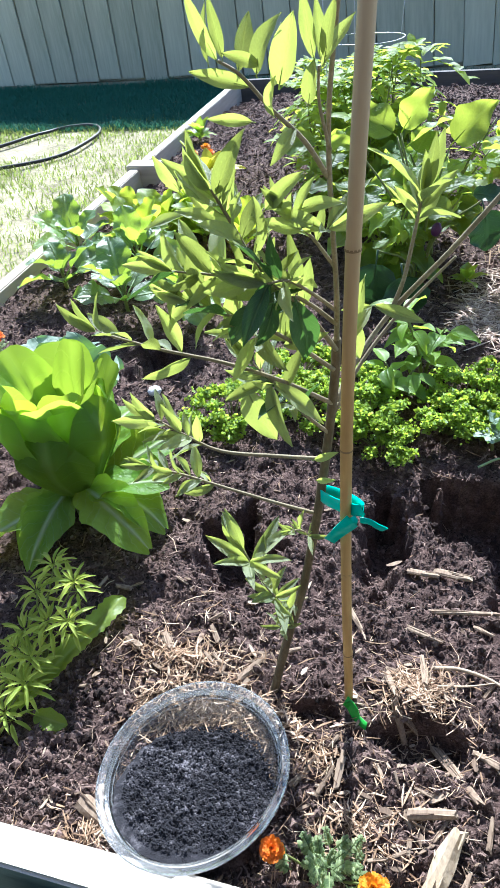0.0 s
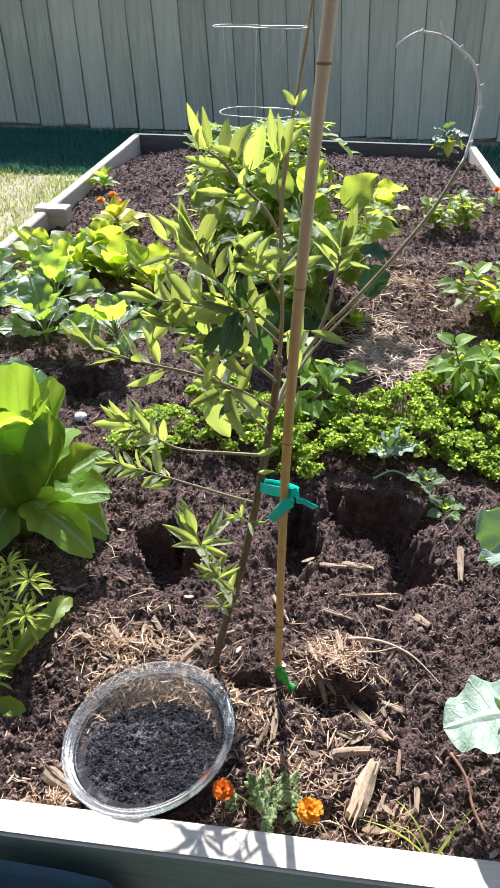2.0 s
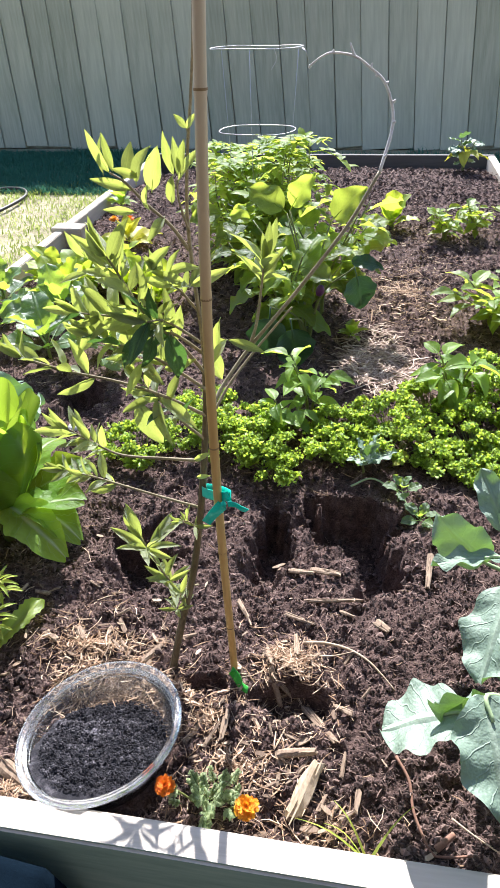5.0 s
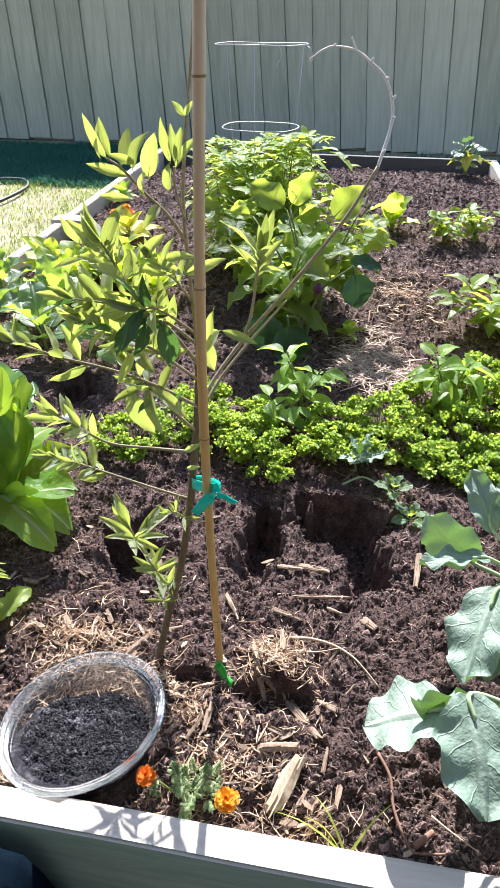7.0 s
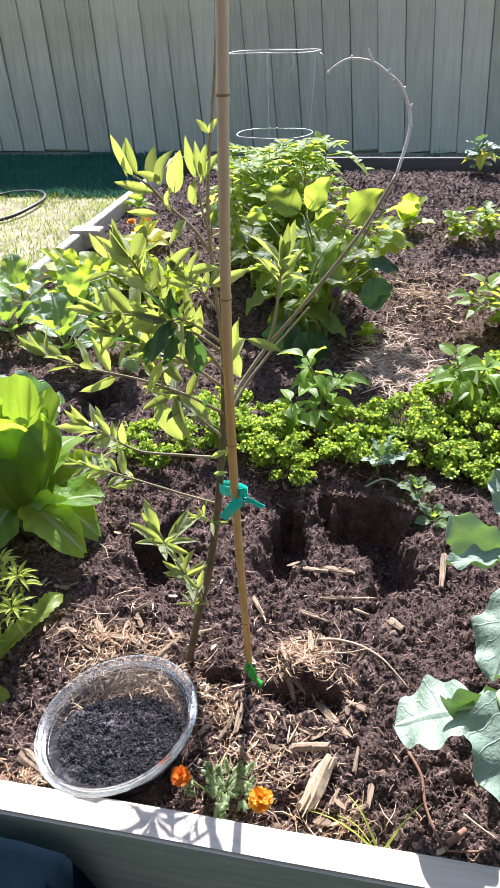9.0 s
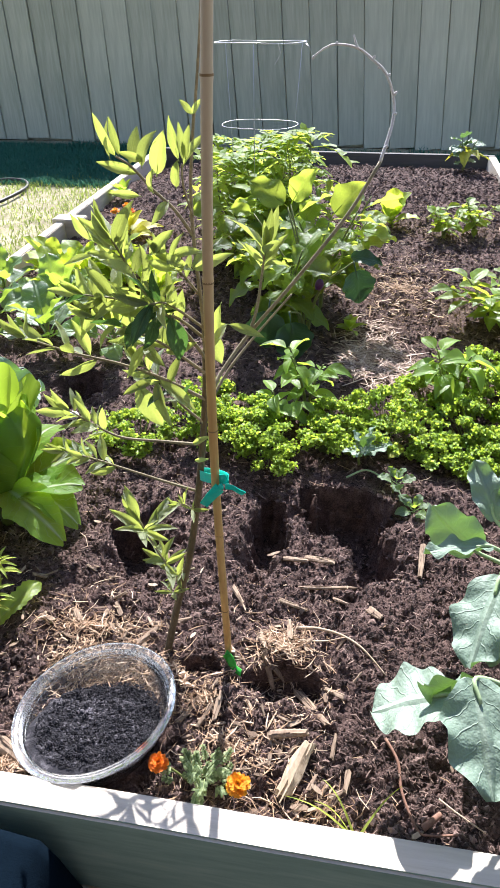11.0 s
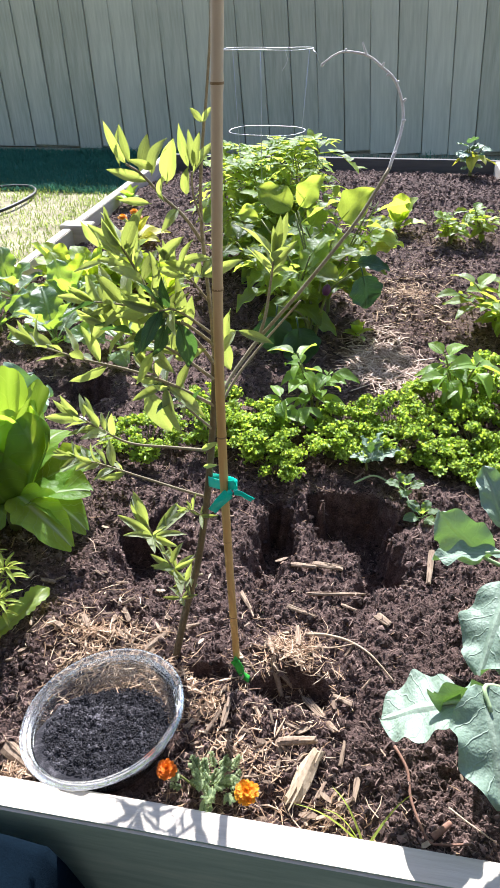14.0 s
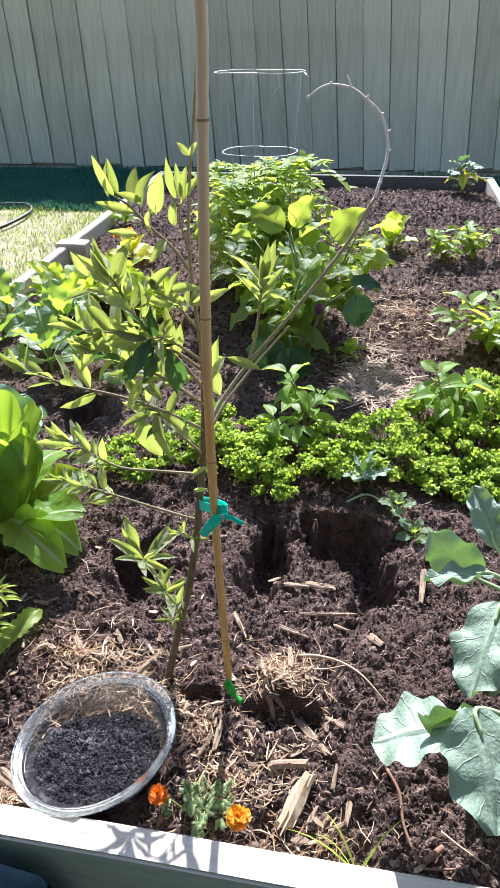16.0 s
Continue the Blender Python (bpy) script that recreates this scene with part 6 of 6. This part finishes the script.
def scatter():
    rng = random.Random(77)
    g = Geo()
    for k in range(52000):
        y = Y0 + 0.006 + (Y1 - Y0 - 0.02) * rng.random() ** 2.2
        x = rng.uniform(X0 + 0.005, X1 - 0.005)
        s = (0.0018 + 0.0060 * rng.random() ** 3) * (1 + 0.20 * (y - 0.5))
        if math.hypot(x - 0.271, y - 0.612) < 0.106:
            continue
        g.blob((x, y, soil(x, y) + fine(x, y) + s * 0.25), s, rng, 0.75)
    # fine crumbs over the nearer soil
    for k in range(30000):
        y = Y0 + 0.006 + 0.95 * rng.random() ** 1.3
        x = rng.uniform(-0.3, 1.05)
        if math.hypot(x - 0.271, y - 0.612) < 0.106:
            continue
        s = 0.0009 + 0.0022 * rng.random() ** 2
        g.blob((x, y, soil(x, y) + fine(x, y) + s * 0.4), s, rng, 0.8)
    for k in range(330):
        x, y = (rng.uniform(-0.12, 0.15), rng.uniform(0.51, 0.76)) if k < 110 else (rng.uniform(-0.1, 0.9), rng.uniform(0.84, 1.36))
        if math.hypot(x - 0.271, y - 0.612) < 0.125:
            continue
        s = 0.004 + 0.011 * rng.random() ** 2
        for q in range(5):
            g.blob((x + rng.gauss(0, 0.6) * s, y + rng.gauss(0, 0.6) * s, soil(x, y) + s * rng.uniform(0.1, 0.7)), s * rng.uniform(0.4, 0.8), rng, 0.8)
    tagged(new("soil_crumbs", g.mesh("soil_crumbs", "clod", False)), "loose dark crumbs and clods of soil", "soil", kind="stuff")
    fibres = Geo()
    for k in range(46000):
        y = Y0 + 0.006 + (Y1 - Y0 - 0.02) * rng.random() ** 2.0
        x = rng.uniform(X0 + 0.01, X1 - 0.01)
        if math.hypot(x - 0.271, y - 0.612) < 0.106:
            continue
        a = rng.uniform(0, 6.283)
        q = 1 + 0.5 * (y - 0.5)
        fibres.sliver((x, y, soil(x, y) + fine(x, y) + rng.uniform(0.0, 0.006)), (math.cos(a), math.sin(a), rng.uniform(-0.5, 0.6)), (0.004 + 0.015 * rng.random() ** 2) * q, rng.uniform(0.0006, 0.0022) * q, 0.0010 * q, rng.uniform(-0.2, 0.2))
    tagged(new("soil_fibres", fibres.mesh("soil_fibres", "fibre", False)), "dark brown bark and root fibres in the soil", "soil", kind="stuff")
    chips, straw = Geo(), Geo()
    n = 0
    while n < 5600:
        y = Y0 + 0.008 + (Y1 - Y0 - 0.03) * rng.random() ** 2.2
        x = rng.uniform(X0 + 0.01, X1 - 0.01)
        if rng.random() > mulch_density(x, y) * (0.4 if x < 0.14 and y < 0.73 else 0.35 if x > 0.63 and y < 0.95 else 1.0) or math.hypot(x - 0.271, y - 0.612) < 0.106:
            continue
        n += 1
        a = rng.uniform(0, 6.283)
        d = Vector((math.cos(a), math.sin(a), rng.uniform(-0.35, 0.4)))
        z = soil(x, y) + max(0, fine(x, y)) + rng.uniform(-0.001, 0.009)
        if rng.random() < 0.26:
            L = 0.005 + 0.026 * rng.random() ** 2.5
            chips.shard((x, y, z), d, L, L * rng.uniform(0.15, 0.42), rng.uniform(0.001, 0.0026), rng)
        else:
            straw.sliver((x, y, z + 0.002), d, 0.007 + 0.036 * rng.random() ** 2.4, 0.0005 + 0.0018 * rng.random() ** 2, 0.0009, rng.uniform(-0.14, 0.14))
    mat = Geo()
    for k in range(1150):
        # the matted straw behind the parsley
        a, r = rng.uniform(0, 6.283), math.sqrt(rng.random())
        r *= 0.75 + 0.8 * noise.noise(Vector((math.cos(a) * 1.3, math.sin(a) * 1.3, 5.0))) + rng.gauss(0, 0.12)
        x, y = 0.675 + 0.17 * r * math.cos(a), 1.96 + 0.27 * r * math.sin(a)
        q = rng.uniform(0, 6.283)
        mat.sliver((x, y, soil(x, y) + rng.uniform(0.004, 0.022)), (math.cos(q), math.sin(q), rng.uniform(-0.2, 0.2)), rng.uniform(0.02, 0.09), rng.uniform(0.0015, 0.004), 0.0012, rng.uniform(-0.12, 0.12))
    # small heaps of pale straw
    for cx, cy, rx, ry, n in ((0.19, 0.785, 0.13, 0.045, 420), (0.545, 0.795, 0.060, 0.05, 560), (0.48, 0.60, 0.10, 0.05, 260), (0.43, 0.68, 0.05, 0.06, 160), (0.25, 0.725, 0.10, 0.032, 520), (0.33, 0.72, 0.05, 0.03, 120), (0.16, 0.70, 0.03, 0.04, 60), (0.15, 0.525, 0.05, 0.02, 70), (0.64, 0.545, 0.06, 0.03, 80), (0.60, 0.72, 0.06, 0.07, 90), (0.78, 2.5, 0.2, 0.35, 420)):
        for k in range(n):
            a, r = rng.uniform(0, 6.283), abs(rng.gauss(0, 0.55))
            x, y = cx + rx * r * math.cos(a), max(Y0 + 0.01, cy + ry * r * math.sin(a))
            if math.hypot(x - 0.271, y - 0.612) < (0.106 if y < 0.64 else 0.092):
                continue
            q = rng.uniform(0, 6.283)
            big = 1.0 if y < 1.5 else 1.8
            straw.sliver((x, y, soil(x, y) + max(0, fine(x, y)) + rng.uniform(0.0, 0.012)), (math.cos(q), math.sin(q), rng.uniform(-0.4, 0.4)), (0.007 + 0.030 * rng.random() ** 1.6) * big, (0.0006 + 0.0024 * rng.random() ** 2) * big, 0.001, rng.uniform(-0.15, 0.15))
    # bright straw pressed behind the tub
    for k in range(620):
        a, r = rng.uniform(0.35, 2.7), 0.088 + 0.075 * rng.random()
        x, y, q = 0.270 + r * math.cos(a), 0.612 + r * math.sin(a), rng.uniform(0, 6.283)
        straw.sliver((x, y, soil(x, y) + rng.uniform(0.002, 0.008)), (math.cos(q), math.sin(q), rng.uniform(-0.15, 0.2)), 0.010 + 0.030 * rng.random() ** 1.5, 0.0008 + 0.0028 * rng.random() ** 2, 0.001, rng.uniform(-0.15, 0.15))
    tagged(new("matted_straw", mat.mesh("matted_straw", "pale_straw", False)), "thick patch of matted pale straw behind the parsley", "straw", kind="stuff")
    tagged(new("mulch_chips", chips.mesh("mulch_chips", "chip", False)), "scattered small brown and tan wood mulch chips", "mulch", kind="stuff")
    tagged(new("straw_litter", straw.mesh("straw_litter", "straw", False)), "scattered dry straw and fibres on the soil", "straw", kind="stuff")


scatter()


def lawn():
    rng = random.Random(31)
    g = Geo()

    def blades_in(n, x0, x1, y0, y1, tall=1.0, dense=0.58):
        for k in range(n):
            x, y = rng.uniform(x0, x1), rng.uniform(y0, y1)
            thick = noise.noise(Vector((x * 2.3, y * 2.3, 7.0)))
            if rng.random() > dense + 1.1 * thick:
                continue
            h = rng.uniform(0.010, 0.030) * (1.0 + 1.2 * max(0, thick)) * tall
            a = rng.uniform(0, 6.283)
            d = Vector((math.cos(a), math.sin(a), 0)) * rng.uniform(0.2, 1.3) * h
            s = Vector((-math.sin(a), math.cos(a), 0)) * rng.uniform(0.0015, 0.0035)
            p = Vector((x, y, GROUND))
            q, r = p + d * 0.45 + Vector((0, 0, h * 0.7)), p + d + Vector((0, 0, h))
            g.grid([[(p - s, 0, 0), (p + s, 1, 0)], [(q - s * 0.8, 0, 0.5), (q + s * 0.8, 1, 0.5)], [(r - s * 0.15, 0, 1), (r + s * 0.15, 1, 1)]])
    blades_in(42000, -3.6, X0 - 0.05, 1.4, 4.85)
    blades_in(9000, X1 + 0.05, 2.4, 2.6, 4.85)
    tagged(new("lawn_grass", g.mesh("lawn_grass", "grass")), "short patchy dry yellow-green lawn grass", "grass", kind="stuff")
    # strip along the fence, its shade put into the blades' colour
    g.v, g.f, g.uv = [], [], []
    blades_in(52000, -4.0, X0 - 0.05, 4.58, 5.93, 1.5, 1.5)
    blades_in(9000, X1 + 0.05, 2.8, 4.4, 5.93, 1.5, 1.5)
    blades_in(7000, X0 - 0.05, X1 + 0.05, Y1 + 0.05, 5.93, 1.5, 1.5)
    tagged(new("lush_grass", g.mesh("lush_grass", "grass_shade")), "dark green grass along the fence with its shade in the colour", "grass", kind="stuff")


lawn()
